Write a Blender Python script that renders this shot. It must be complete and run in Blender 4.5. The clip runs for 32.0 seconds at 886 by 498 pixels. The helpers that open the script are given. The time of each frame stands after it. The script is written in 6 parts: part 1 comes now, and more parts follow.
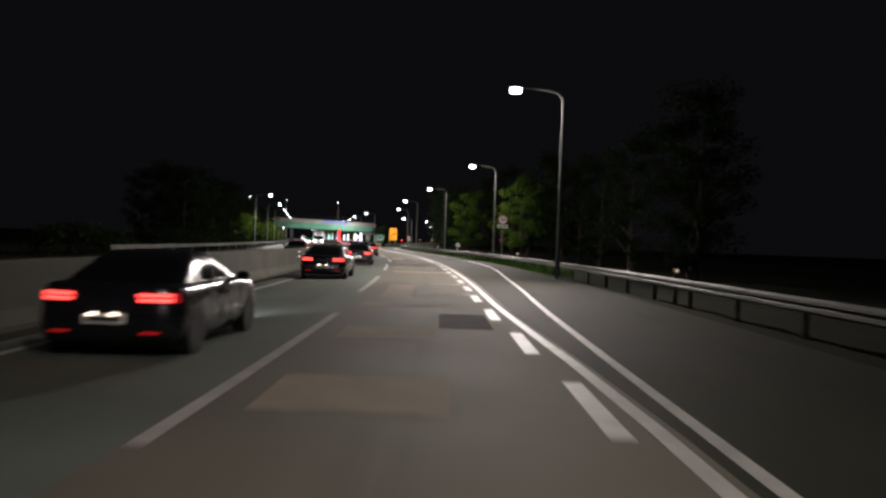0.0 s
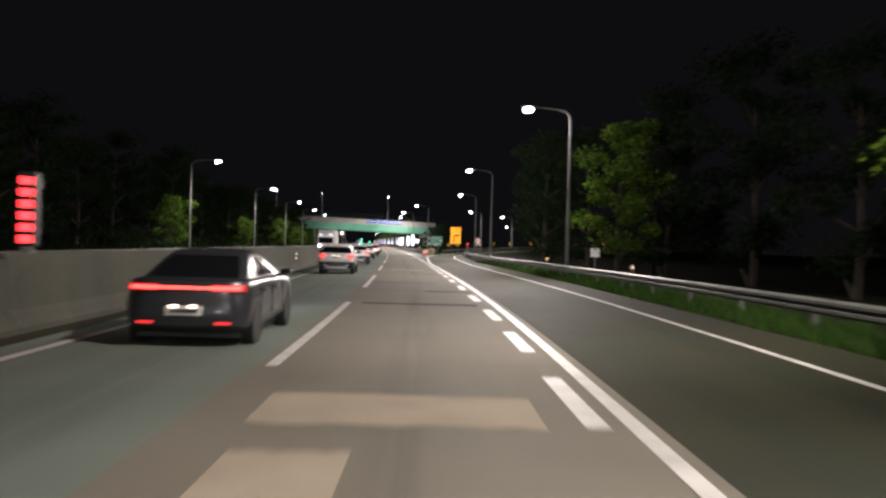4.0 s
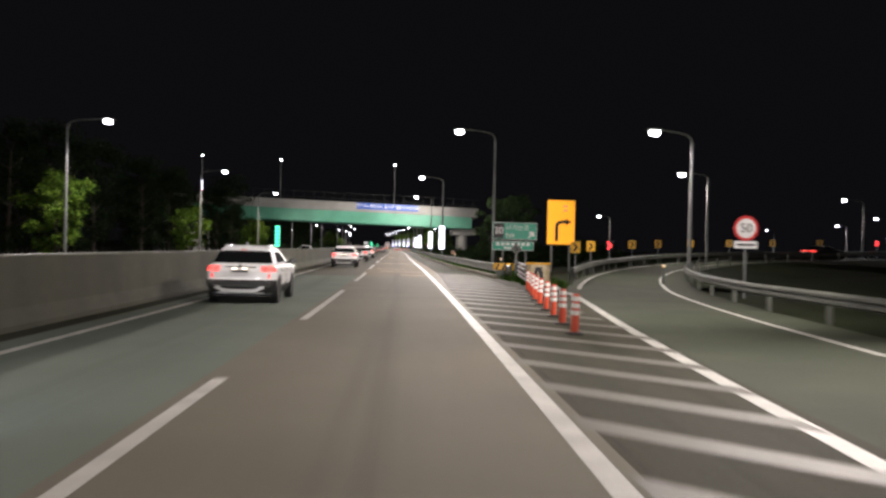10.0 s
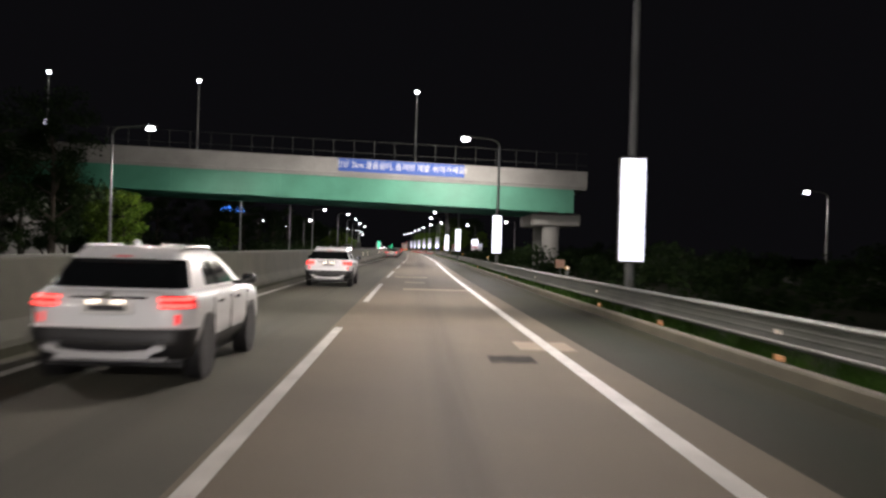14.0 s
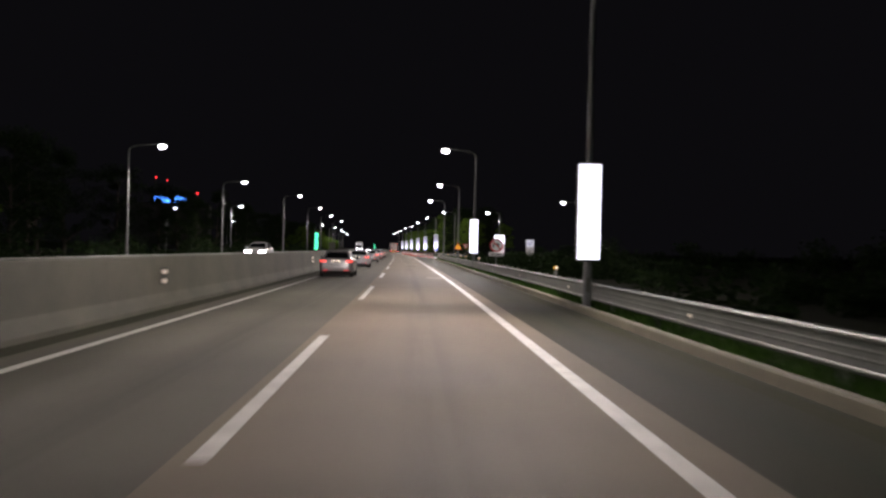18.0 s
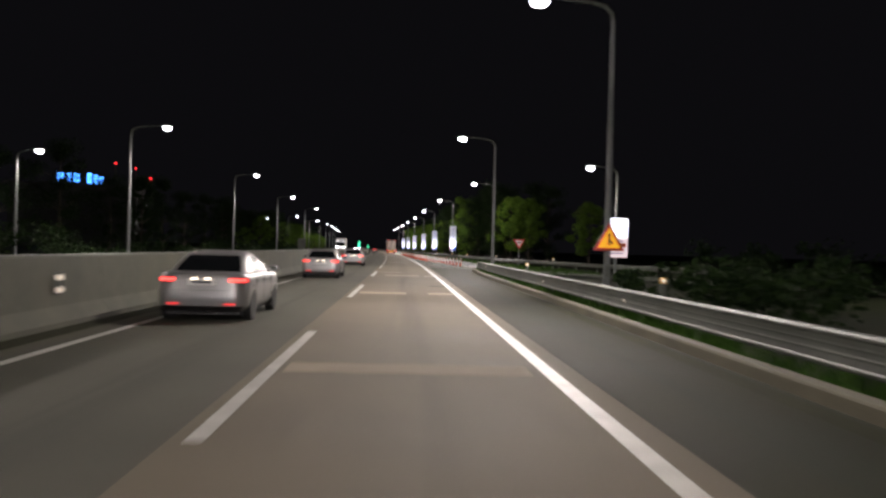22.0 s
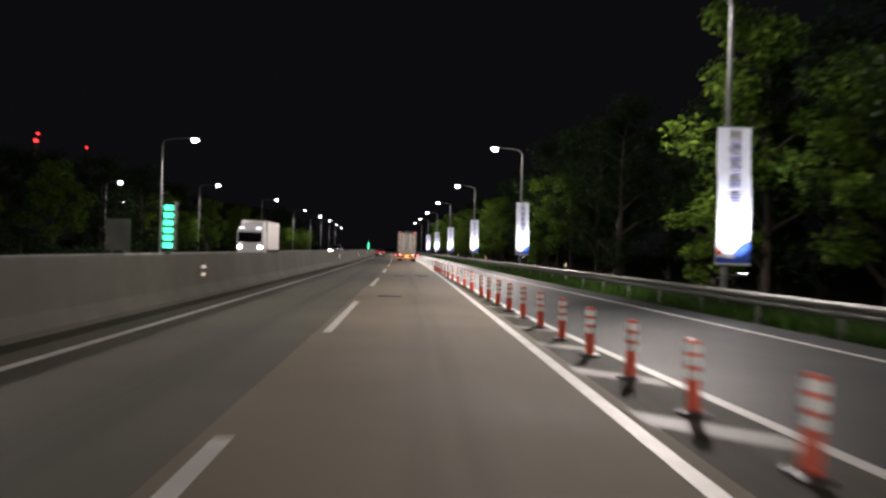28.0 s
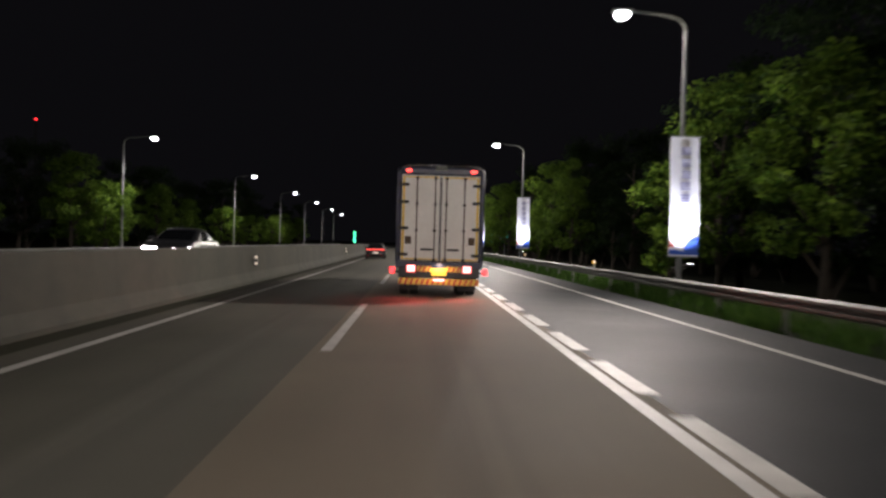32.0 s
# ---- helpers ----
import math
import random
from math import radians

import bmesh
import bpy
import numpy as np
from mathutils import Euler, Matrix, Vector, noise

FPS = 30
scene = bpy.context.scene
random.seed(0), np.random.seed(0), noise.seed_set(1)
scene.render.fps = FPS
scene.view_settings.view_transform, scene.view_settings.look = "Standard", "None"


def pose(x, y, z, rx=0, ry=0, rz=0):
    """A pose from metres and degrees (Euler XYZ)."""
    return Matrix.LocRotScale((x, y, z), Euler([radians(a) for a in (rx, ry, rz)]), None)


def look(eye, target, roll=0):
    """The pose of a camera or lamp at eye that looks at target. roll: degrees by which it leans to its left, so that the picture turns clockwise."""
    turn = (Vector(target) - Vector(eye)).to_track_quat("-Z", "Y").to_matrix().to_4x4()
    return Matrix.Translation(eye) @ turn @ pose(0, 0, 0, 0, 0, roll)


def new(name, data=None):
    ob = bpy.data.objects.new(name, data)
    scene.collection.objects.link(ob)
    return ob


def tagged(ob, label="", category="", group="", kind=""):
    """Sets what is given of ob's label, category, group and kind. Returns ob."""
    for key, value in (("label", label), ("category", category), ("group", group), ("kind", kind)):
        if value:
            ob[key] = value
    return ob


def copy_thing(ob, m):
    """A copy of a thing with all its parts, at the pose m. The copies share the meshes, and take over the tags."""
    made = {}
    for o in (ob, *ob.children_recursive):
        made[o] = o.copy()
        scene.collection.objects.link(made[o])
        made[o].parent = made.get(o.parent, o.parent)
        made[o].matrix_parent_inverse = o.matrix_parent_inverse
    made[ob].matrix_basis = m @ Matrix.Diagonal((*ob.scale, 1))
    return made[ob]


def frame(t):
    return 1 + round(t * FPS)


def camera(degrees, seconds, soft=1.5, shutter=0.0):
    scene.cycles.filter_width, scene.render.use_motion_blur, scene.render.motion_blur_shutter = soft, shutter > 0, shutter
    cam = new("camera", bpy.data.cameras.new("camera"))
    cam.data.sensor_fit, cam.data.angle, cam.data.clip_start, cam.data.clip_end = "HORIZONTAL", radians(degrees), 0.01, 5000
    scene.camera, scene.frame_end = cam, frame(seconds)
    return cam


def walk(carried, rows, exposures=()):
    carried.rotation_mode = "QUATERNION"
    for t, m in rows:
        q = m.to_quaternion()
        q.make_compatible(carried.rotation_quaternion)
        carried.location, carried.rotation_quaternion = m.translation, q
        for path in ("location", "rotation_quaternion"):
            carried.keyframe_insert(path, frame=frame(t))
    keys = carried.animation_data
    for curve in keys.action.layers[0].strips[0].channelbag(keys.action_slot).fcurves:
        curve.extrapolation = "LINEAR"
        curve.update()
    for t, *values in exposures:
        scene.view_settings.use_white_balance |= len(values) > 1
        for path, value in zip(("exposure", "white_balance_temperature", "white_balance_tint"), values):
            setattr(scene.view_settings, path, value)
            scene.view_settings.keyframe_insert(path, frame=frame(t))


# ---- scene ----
# The road's line: its bend in 1/km every 60 m from s = -40 m, and the camera on it:
# seconds, metres along, metres aside, yaw to the lane, pitch, roll.
BEND = (0.192, 1.156, 1.613, 0.025, 0.294, 0.155, -0.283, 0.343, -0.051, 0.234, 0.134, 0.149, 0.119, 0.154, 0.131, 0.112, 0.098, 0.088, 0.082, 0.079)
EYE = 1.550
PATH = (
    (0.0, 5.12, 0.40, 0.76, -0.38, -2.04),
    (0.5, 14.45, 0.28, 0.55, -0.28, -1.79),
    (1.0, 23.82, 0.05, -0.06, -0.25, -1.79),
    (1.5, 33.32, -0.01, -0.43, -0.31, -1.91),
    (2.0, 42.84, -0.18, -1.09, -0.34, -2.38),
    (2.5, 52.25, -0.22, -1.84, -0.29, -2.84),
    (4.5, 89.95, 0.14, -0.23, -0.23, -1.51),
    (5.0, 99.24, -0.06, -0.69, -0.31, -1.70),
    (5.5, 108.53, -0.14, -1.03, -0.26, -1.57),
    (6.0, 117.75, -0.19, -1.42, -0.30, -1.60),
    (6.5, 126.89, -0.24, -1.73, -0.27, -1.40),
    (7.0, 135.72, -0.08, -1.80, -0.27, -1.48),
    (7.5, 145.12, 0.01, -1.90, -0.30, -1.41),
    (8.0, 154.91, 0.06, -1.95, -0.23, -1.41),
    (8.5, 165.03, -0.02, -2.02, -0.29, -1.17),
    (9.0, 174.84, 0.23, -2.12, -0.16, -1.35),
    (9.5, 184.28, 0.24, -2.21, -0.09, -1.34),
    (10.0, 193.44, 0.33, -2.24, -0.10, -1.34),
    (10.5, 202.64, 0.45, -2.11, -0.01, -1.47),
    (11.0, 211.88, 0.41, -2.25, 0.09, -1.14),
    (11.5, 221.29, 0.37, -2.38, 0.05, -1.32),
    (12.0, 230.69, 0.25, -2.34, 0.07, -1.04),
    (12.5, 239.99, 0.07, -2.20, 0.06, -1.44),
    (13.0, 249.10, -0.07, -1.96, 0.04, -1.73),
    (13.5, 258.25, -0.14, -1.91, -0.01, -1.57),
    (14.0, 267.45, -0.48, -1.98, -0.01, -1.61),
    (14.5, 276.77, -0.65, -1.90, -0.04, -1.68),
    (15.0, 286.19, -0.56, -1.60, -0.03, -1.82),
    (15.5, 295.56, -0.61, -1.57, -0.01, -2.22),
    (17.5, 338.73, -0.52, -2.17, -0.01, -1.24),
    (18.0, 348.64, -0.26, -1.99, 0.06, -1.29),
    (18.5, 358.79, -0.15, -1.94, 0.10, -1.42),
    (19.0, 368.98, -0.10, -2.08, 0.15, -1.54),
    (19.5, 378.76, 0.04, -2.19, 0.18, -1.56),
    (20.0, 388.34, -0.05, -2.55, 0.09, -1.48),
    (20.5, 397.52, -0.21, -2.84, 0.17, -1.67),
    (21.0, 406.88, -0.06, -2.68, 0.03, -1.53),
    (21.5, 417.50, -0.21, -2.76, 0.02, -1.39),
    (22.0, 428.04, -0.18, -2.70, 0.02, -1.54),
    (22.5, 438.20, -0.18, -2.60, 0.05, -1.58),
    (23.0, 448.23, -0.25, -2.44, 0.06, -1.64),
    (23.5, 458.50, -0.25, -2.43, 0.10, -1.83),
    (24.0, 468.80, -0.34, -2.46, 0.14, -1.66),
    (24.5, 478.65, -0.29, -2.41, 0.12, -1.80),
    (26.5, 520.77, -0.34, -2.27, 0.03, -1.75),
    (27.0, 531.55, -0.35, -2.17, 0.12, -1.81),
    (27.5, 542.57, -0.36, -2.28, 0.11, -1.78),
    (28.0, 553.51, -0.32, -2.18, 0.07, -1.65),
    (28.5, 564.08, -0.27, -2.04, 0.06, -1.78),
    (29.0, 574.50, -0.30, -2.03, 0.03, -1.84),
    (29.5, 584.86, -0.34, -1.94, -0.05, -1.92),
    (30.0, 595.47, -0.39, -1.84, -0.13, -1.86),
    (30.5, 606.20, -0.40, -1.80, -0.19, -1.87),
    (31.0, 616.79, -0.51, -1.76, -0.19, -1.93),
    (31.5, 626.87, -0.30, -1.57, -0.20, -1.88),
    (32.0, 637.09, -0.52, -1.63, -0.35, -1.70),
)

SS = np.arange(-60, 1400, 1.0)
_bend = np.interp(SS, np.arange(-40, 1101, 60.0), BEND) / 1000
TURN = np.cumsum(_bend)
TURN -= TURN[60]
RX, RY = np.cumsum(-np.sin(TURN)), np.cumsum(np.cos(TURN))
RX -= RX[60]
RY -= RY[60]


def turn(s):
    """Heading of the road at s, radians, to the left."""
    return float(np.interp(s, SS, TURN))


def rd(s, d, z=0.0):
    """The place s metres along the road, d metres to the right of the lane's middle."""
    a = turn(s)
    return Vector((float(np.interp(s, SS, RX)) + d * math.cos(a), float(np.interp(s, SS, RY)) + d * math.sin(a), z))


def at(s, d, z=0.0, rz=0.0, rx=0.0, ry=0.0):
    """A pose on the road: y along it, x to the right."""
    p = rd(s, d, z)
    return pose(p.x, p.y, p.z, rx, ry, math.degrees(turn(s)) + rz)


cam = camera(54.0, 32.0, soft=2.6, shutter=0.5)
rows = []
for t, s, d, yaw, pitch, roll in PATH:
    p = rd(s, d, EYE)
    rows.append((t, pose(p.x, p.y, p.z, 90 + pitch, 0, 0)))
    head = Matrix.Rotation(turn(s) + radians(yaw), 4, "Z") @ Matrix.Rotation(radians(90 + pitch), 4, "X") @ Matrix.Rotation(radians(-roll), 4, "Z")
    rows[-1] = (t, Matrix.Translation(p) @ head)
STOPS = ((0.0, 0.0, 24.0), (2.0, 0.1, 24.0), (5.0, 0.2, 24.0), (6.0, -0.05, 24.0), (8.0, -0.1, 23.0), (10.0, 0.15, 24.0), (11.0, 0.2, 20.0), (12.0, -0.1, 15.0), (13.0, -0.1, 23.0), (14.0, -0.1, 24.0), (15.0, -0.6, 27.0),
         (15.5, -0.5, 27.0), (17.5, -0.1, 28.0), (18.0, -0.1, 28.0), (19.0, -0.35, 24.0), (20.0, 0.1, 28.0), (21.0, 0.0, 23.0), (24.0, 0.1, 26.0), (27.0, -0.1, 27.0), (28.0, 0.1, 25.0), (29.0, -0.2, 26.0), (30.0, 0.15, 24.0),
         (31.0, -0.15, 25.0), (32.0, -0.06, 24.0))
walk(cam, rows, [(t, stops, 6500, tint) for t, stops, tint in STOPS])

# ---- light ----
world = bpy.data.worlds.new("night_sky")
scene.world = world
world.use_nodes = True
_bg = world.node_tree.nodes["Background"]
_bg.inputs[0].default_value, _bg.inputs[1].default_value = (0.66, 0.68, 0.78, 1), 0.0050
LAMP_WATTS = 7500.0
LAMP_COLOUR = (1.0, 0.97, 0.83)

# ---- materials ----
def nodes(name):
    m = bpy.data.materials.new(name)
    m.use_nodes = True
    nt = m.node_tree
    return m, nt, nt.nodes["Principled BSDF"]


def surface(name, a, b, rough=0.7, metal=0.0, fine=40.0, coarse=0.6, bump=0.15, place="world", rough_var=0.12, spec=0.5, stretch=None):
    """A worn surface: two colours mixed by a coarse and a fine noise, with relief from the fine one."""
    m, nt, p = nodes(name)
    if place == "world":
        src = nt.nodes.new("ShaderNodeNewGeometry").outputs["Position"]
    else:
        src = nt.nodes.new("ShaderNodeTexCoord").outputs["Object"]
    if stretch:
        mp = nt.nodes.new("ShaderNodeVectorMath")
        mp.operation = "MULTIPLY"
        nt.links.new(src, mp.inputs[0])
        mp.inputs[1].default_value = stretch
        src = mp.outputs[0]
    n1, n2 = nt.nodes.new("ShaderNodeTexNoise"), nt.nodes.new("ShaderNodeTexNoise")
    for n, sc, det in ((n1, coarse, 6.0), (n2, fine, 3.0)):
        nt.links.new(src, n.inputs["Vector"])
        n.inputs["Scale"].default_value, n.inputs["Detail"].default_value = sc, det
    add = nt.nodes.new("ShaderNodeMath")
    add.operation = "MULTIPLY_ADD"
    nt.links.new(n2.outputs["Fac"], add.inputs[0])
    add.inputs[1].default_value = 0.45
    nt.links.new(n1.outputs["Fac"], add.inputs[2])
    rng = nt.nodes.new("ShaderNodeMapRange")
    nt.links.new(add.outputs[0], rng.inputs["Value"])
    rng.inputs["From Min"].default_value, rng.inputs["From Max"].default_value = 0.45, 1.0
    mix = nt.nodes.new("ShaderNodeMix")
    mix.data_type = "RGBA"
    nt.links.new(rng.outputs["Result"], mix.inputs["Factor"])
    mix.inputs["A"].default_value, mix.inputs["B"].default_value = (*a, 1), (*b, 1)
    nt.links.new(mix.outputs["Result"], p.inputs["Base Color"])
    rr = nt.nodes.new("ShaderNodeMapRange")
    nt.links.new(n1.outputs["Fac"], rr.inputs["Value"])
    rr.inputs["To Min"].default_value, rr.inputs["To Max"].default_value = max(0.02, rough - rough_var), min(1, rough + rough_var)
    nt.links.new(rr.outputs["Result"], p.inputs["Roughness"])
    p.inputs["Metallic"].default_value = metal
    p.inputs["Specular IOR Level"].default_value = spec
    if bump:
        bp = nt.nodes.new("ShaderNodeBump")
        bp.inputs["Strength"].default_value, bp.inputs["Distance"].default_value = bump, 0.01
        nt.links.new(n2.outputs["Fac"], bp.inputs["Height"])
        nt.links.new(bp.outputs["Normal"], p.inputs["Normal"])
    return m


def paving(name, a, b, worn, tracks, amount, oil=None, spec=0.12, rough=0.78):
    """A road surface: grain and blotches, streaks drawn along the road, two worn wheel tracks, an oily middle.
    Its map runs across the road (u, metres) and along it (v, metres)."""
    m = surface(name, a, b, rough, 0, 55, 0.35, 0.35, spec=spec)
    nt = m.node_tree
    p = nt.nodes["Principled BSDF"]
    uv = nt.nodes.new("ShaderNodeUVMap")
    uv.uv_map = "across_along"
    sp = nt.nodes.new("ShaderNodeSeparateXYZ")
    nt.links.new(uv.outputs[0], sp.inputs[0])

    def band(centre, half):
        d = nt.nodes.new("ShaderNodeMath")
        d.operation = "SUBTRACT"
        nt.links.new(sp.outputs[0], d.inputs[0])
        d.inputs[1].default_value = centre
        e = nt.nodes.new("ShaderNodeMath")
        e.operation = "ABSOLUTE"
        nt.links.new(d.outputs[0], e.inputs[0])
        r = nt.nodes.new("ShaderNodeMapRange")
        r.interpolation_type = "SMOOTHSTEP"
        nt.links.new(e.outputs[0], r.inputs["Value"])
        r.inputs["From Min"].default_value, r.inputs["From Max"].default_value = 0.0, half
        r.inputs["To Min"].default_value, r.inputs["To Max"].default_value = 1.0, 0.0
        return r.outputs["Result"]

    st = nt.nodes.new("ShaderNodeVectorMath")
    st.operation = "MULTIPLY"
    nt.links.new(uv.outputs[0], st.inputs[0])
    st.inputs[1].default_value = (2.4, 0.045, 1.0)
    streak = nt.nodes.new("ShaderNodeTexNoise")
    nt.links.new(st.outputs[0], streak.inputs["Vector"])
    streak.inputs["Scale"].default_value, streak.inputs["Detail"].default_value = 1.0, 5.0
    sr = nt.nodes.new("ShaderNodeMapRange")
    nt.links.new(streak.outputs["Fac"], sr.inputs["Value"])
    sr.inputs["From Min"].default_value, sr.inputs["From Max"].default_value = 0.35, 0.68
    colour = p.inputs["Base Color"].links[0].from_socket

    def blend(colour, fac, to, k):
        w = nt.nodes.new("ShaderNodeMath")
        w.operation = "MULTIPLY"
        nt.links.new(fac, w.inputs[0])
        w.inputs[1].default_value = k
        w2 = nt.nodes.new("ShaderNodeMath")
        w2.operation = "MULTIPLY"
        nt.links.new(w.outputs[0], w2.inputs[0])
        nt.links.new(sr.outputs["Result"], w2.inputs[1])
        mx = nt.nodes.new("ShaderNodeMix")
        mx.data_type = "RGBA"
        nt.links.new(w2.outputs[0], mx.inputs["Factor"])
        nt.links.new(colour, mx.inputs["A"])
        mx.inputs["B"].default_value = (*to, 1)
        return mx.outputs["Result"]

    for c in tracks:
        colour = blend(colour, band(c, 0.75), worn, amount * 1.7)
    if oil:
        colour = blend(colour, band(oil[0], 0.55), oil[1:], 0.7)
    nt.links.new(colour, p.inputs["Base Color"])
    return m


def gloss(name, colour, rough=0.25, metal=0.0, coat=0.0, vary=0.15):
    """Paint, plastic, metal: one colour with slight dirt."""
    c2 = tuple(c * (1 - vary) for c in colour)
    m = surface(name, c2, colour, rough, metal, 60.0, 3.0, 0.02, "object", 0.06)
    m.node_tree.nodes["Principled BSDF"].inputs["Coat Weight"].default_value = coat
    m.node_tree.nodes["Principled BSDF"].inputs["Coat Roughness"].default_value = 0.08
    return m


def glow(name, colour, strength, base=(0.6, 0.6, 0.6)):
    m, nt, p = nodes(name)
    p.inputs["Base Color"].default_value = (*base, 1)
    p.inputs["Emission Color"].default_value = (*colour, 1)
    p.inputs["Emission Strength"].default_value = strength
    return m


# green and brightness partly stand in for street-lamp and headlight beams
ASPHALT = paving("asphalt", (0.098, 0.120, 0.100), (0.160, 0.186, 0.158), (0.082, 0.106, 0.086), (-4.85, -3.15), 0.45)
ASPHALT_DARK = surface("dark_asphalt", (0.035, 0.037, 0.038), (0.065, 0.068, 0.068), 0.6, 0, 55, 0.4, 0.35)
# the tan of both right-lane pavings holds some warm headlight besides the concrete's own
LANE = paving("worn_concrete_lane", (0.118, 0.098, 0.073), (0.180, 0.151, 0.114), (0.156, 0.130, 0.098), (-0.85, 0.85), 0.5, oil=(0.0, 0.090, 0.076, 0.060))
LANE_GREY = paving("worn_grey_lane", (0.118, 0.106, 0.084), (0.180, 0.164, 0.132), (0.150, 0.134, 0.106), (-0.85, 0.85), 0.5, oil=(0.0, 0.086, 0.078, 0.062))
ASPHALT_BROWN = paving("brown_grey_asphalt", (0.064, 0.063, 0.050), (0.108, 0.104, 0.084), (0.052, 0.053, 0.043), (-4.85, -3.15), 0.45)
SLIP = surface("slip_road_asphalt", (0.036, 0.044, 0.030), (0.074, 0.084, 0.060), 0.8, 0, 55, 0.4, 0.35, spec=0.1)
# asphalt colour lowered further to stand in for weaker light at the side
SHOULDER = paving("shoulder_asphalt", (0.013, 0.015, 0.007), (0.031, 0.031, 0.016), (0.013, 0.020, 0.010), (3.2, 5.0), 0.55, spec=0.1)
GORE_TAN = paving("gore_asphalt", (0.030, 0.029, 0.019), (0.062, 0.058, 0.040), (0.026, 0.028, 0.018), (2.6, 3.6), 0.5, spec=0.1)
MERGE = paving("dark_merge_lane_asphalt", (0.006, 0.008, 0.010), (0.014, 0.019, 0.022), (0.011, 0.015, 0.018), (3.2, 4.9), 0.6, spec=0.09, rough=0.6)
PATCH_LIGHT = surface("pale_concrete_patch", (0.26, 0.218, 0.165), (0.36, 0.305, 0.235), 0.85, 0, 50, 1.2, 0.2, spec=0.1)
PATCH_DARK = surface("tar_patch", (0.032, 0.031, 0.028), (0.078, 0.072, 0.062), 0.9, 0, 50, 1.5, 0.3, spec=0.05)
PAINT = surface("road_paint", (0.30, 0.295, 0.28), (0.58, 0.57, 0.54), 0.55, 0, 30, 2.2, 0.2)
PAINT_WORN = surface("worn_road_paint", (0.050, 0.046, 0.032), (0.125, 0.117, 0.094), 0.6, 0, 24, 1.6, 0.2)
KERB = surface("kerb_concrete", (0.085, 0.076, 0.050), (0.165, 0.146, 0.098), 0.85, 0, 30, 0.8, 0.3)
GUTTER = surface("gutter_concrete", (0.018, 0.021, 0.009), (0.042, 0.044, 0.022), 0.9, 0, 30, 0.8, 0.3, spec=0.08)
BARRIER = surface("barrier_concrete", (0.022, 0.024, 0.015), (0.069, 0.068, 0.047), 0.9, 0, 18, 1.1, 0.3, stretch=(0.55, 0.55, 0.22))
GRASSY = surface("verge_earth", (0.007, 0.010, 0.005), (0.024, 0.029, 0.014), 0.97, 0, 8, 0.3, 0.5, spec=0.05)
STEEL = surface("galvanised_steel", (0.12, 0.13, 0.13), (0.21, 0.22, 0.22), 0.6, 0.3, 30, 1.2, 0.05)
STEEL_OLD = surface("dull_galvanised_rail", (0.070, 0.077, 0.066), (0.155, 0.165, 0.145), 0.62, 0.25, 26, 0.9, 0.08)
RUST = surface("rust_brown_rail", (0.055, 0.035, 0.022), (0.13, 0.085, 0.055), 0.75, 0.1, 26, 1.2, 0.2)
GIRDER = surface("green_girder_paint", (0.05, 0.24, 0.16), (0.09, 0.36, 0.25), 0.5, 0, 12, 0.4, 0.1)
FENCE = surface("dark_fence_steel", (0.016, 0.020, 0.018), (0.040, 0.046, 0.042), 0.7, 0.2, 26, 0.9, 0.05)
CONC = surface("bridge_concrete", (0.22, 0.22, 0.21), (0.40, 0.40, 0.38), 0.88, 0, 14, 0.4, 0.3)
SIGN_GREEN = gloss("green_sign_sheet", (0.0, 0.34, 0.22), 0.4)
SIGN_WHITE = gloss("white_sign_sheet", (0.80, 0.80, 0.80), 0.45)
SIGN_RED = gloss("red_sign_sheet", (0.60, 0.03, 0.03), 0.45)
SIGN_YELLOW = gloss("yellow_sign_sheet", (0.80, 0.42, 0.02), 0.45)
SIGN_BLUE = gloss("blue_banner_cloth", (0.03, 0.10, 0.42), 0.6)
BLACK = gloss("black_plastic", (0.012, 0.012, 0.013), 0.5)
RUBBER = surface("tyre_rubber", (0.012, 0.012, 0.012), (0.03, 0.03, 0.03), 0.85, 0, 60, 4, 0.2, "object")
SKID = gloss("satin_silver_plastic", (0.50, 0.50, 0.50), 0.4, 0.3)
CHROME = gloss("bright_metal", (0.65, 0.66, 0.68), 0.2, 1.0)
ALLOY = gloss("wheel_alloy", (0.45, 0.46, 0.47), 0.3, 0.9)
GLASS_DARK = gloss("tinted_glass", (0.006, 0.007, 0.008), 0.07)
ORANGE = gloss("orange_red_plastic", (0.62, 0.075, 0.03), 0.5)
WHITE_BAND = gloss("reflective_white_band", (0.85, 0.85, 0.82), 0.4)
BARK = surface("bark", (0.018, 0.014, 0.010), (0.05, 0.04, 0.028), 0.9, 0, 20, 3, 0.6, "object")
CAR_WHITE = gloss("white_car_paint", (0.74, 0.75, 0.76), 0.4, 0, 0.4, 0.06)
CAR_SILVER = gloss("silver_car_paint", (0.27, 0.265, 0.27), 0.38, 0.55, 0.4, 0.08)
CAR_BLACK = gloss("black_car_paint", (0.010, 0.010, 0.014), 0.28, 0, 0.4, 0.1)
CAR_GREY = gloss("dark_grey_car_paint", (0.03, 0.032, 0.036), 0.32, 0.2, 0.4, 0.1)
BOX_WHITE = surface("truck_panel_white", (0.72, 0.70, 0.66), (0.86, 0.84, 0.80), 0.5, 0, 8, 0.9, 0.05, "object")
BOX_BLUE = gloss("truck_blue_frame", (0.007, 0.011, 0.045), 0.4)
BOX_YELLOW = gloss("yellow_reflective_tape", (0.85, 0.58, 0.06), 0.45)
LAMP_LENS = glow("lamp_lens", (0.90, 1.0, 0.98), 16.0)
PANEL_GLOW = glow("light_box_face", (0.84, 0.91, 1.0), 2.6)
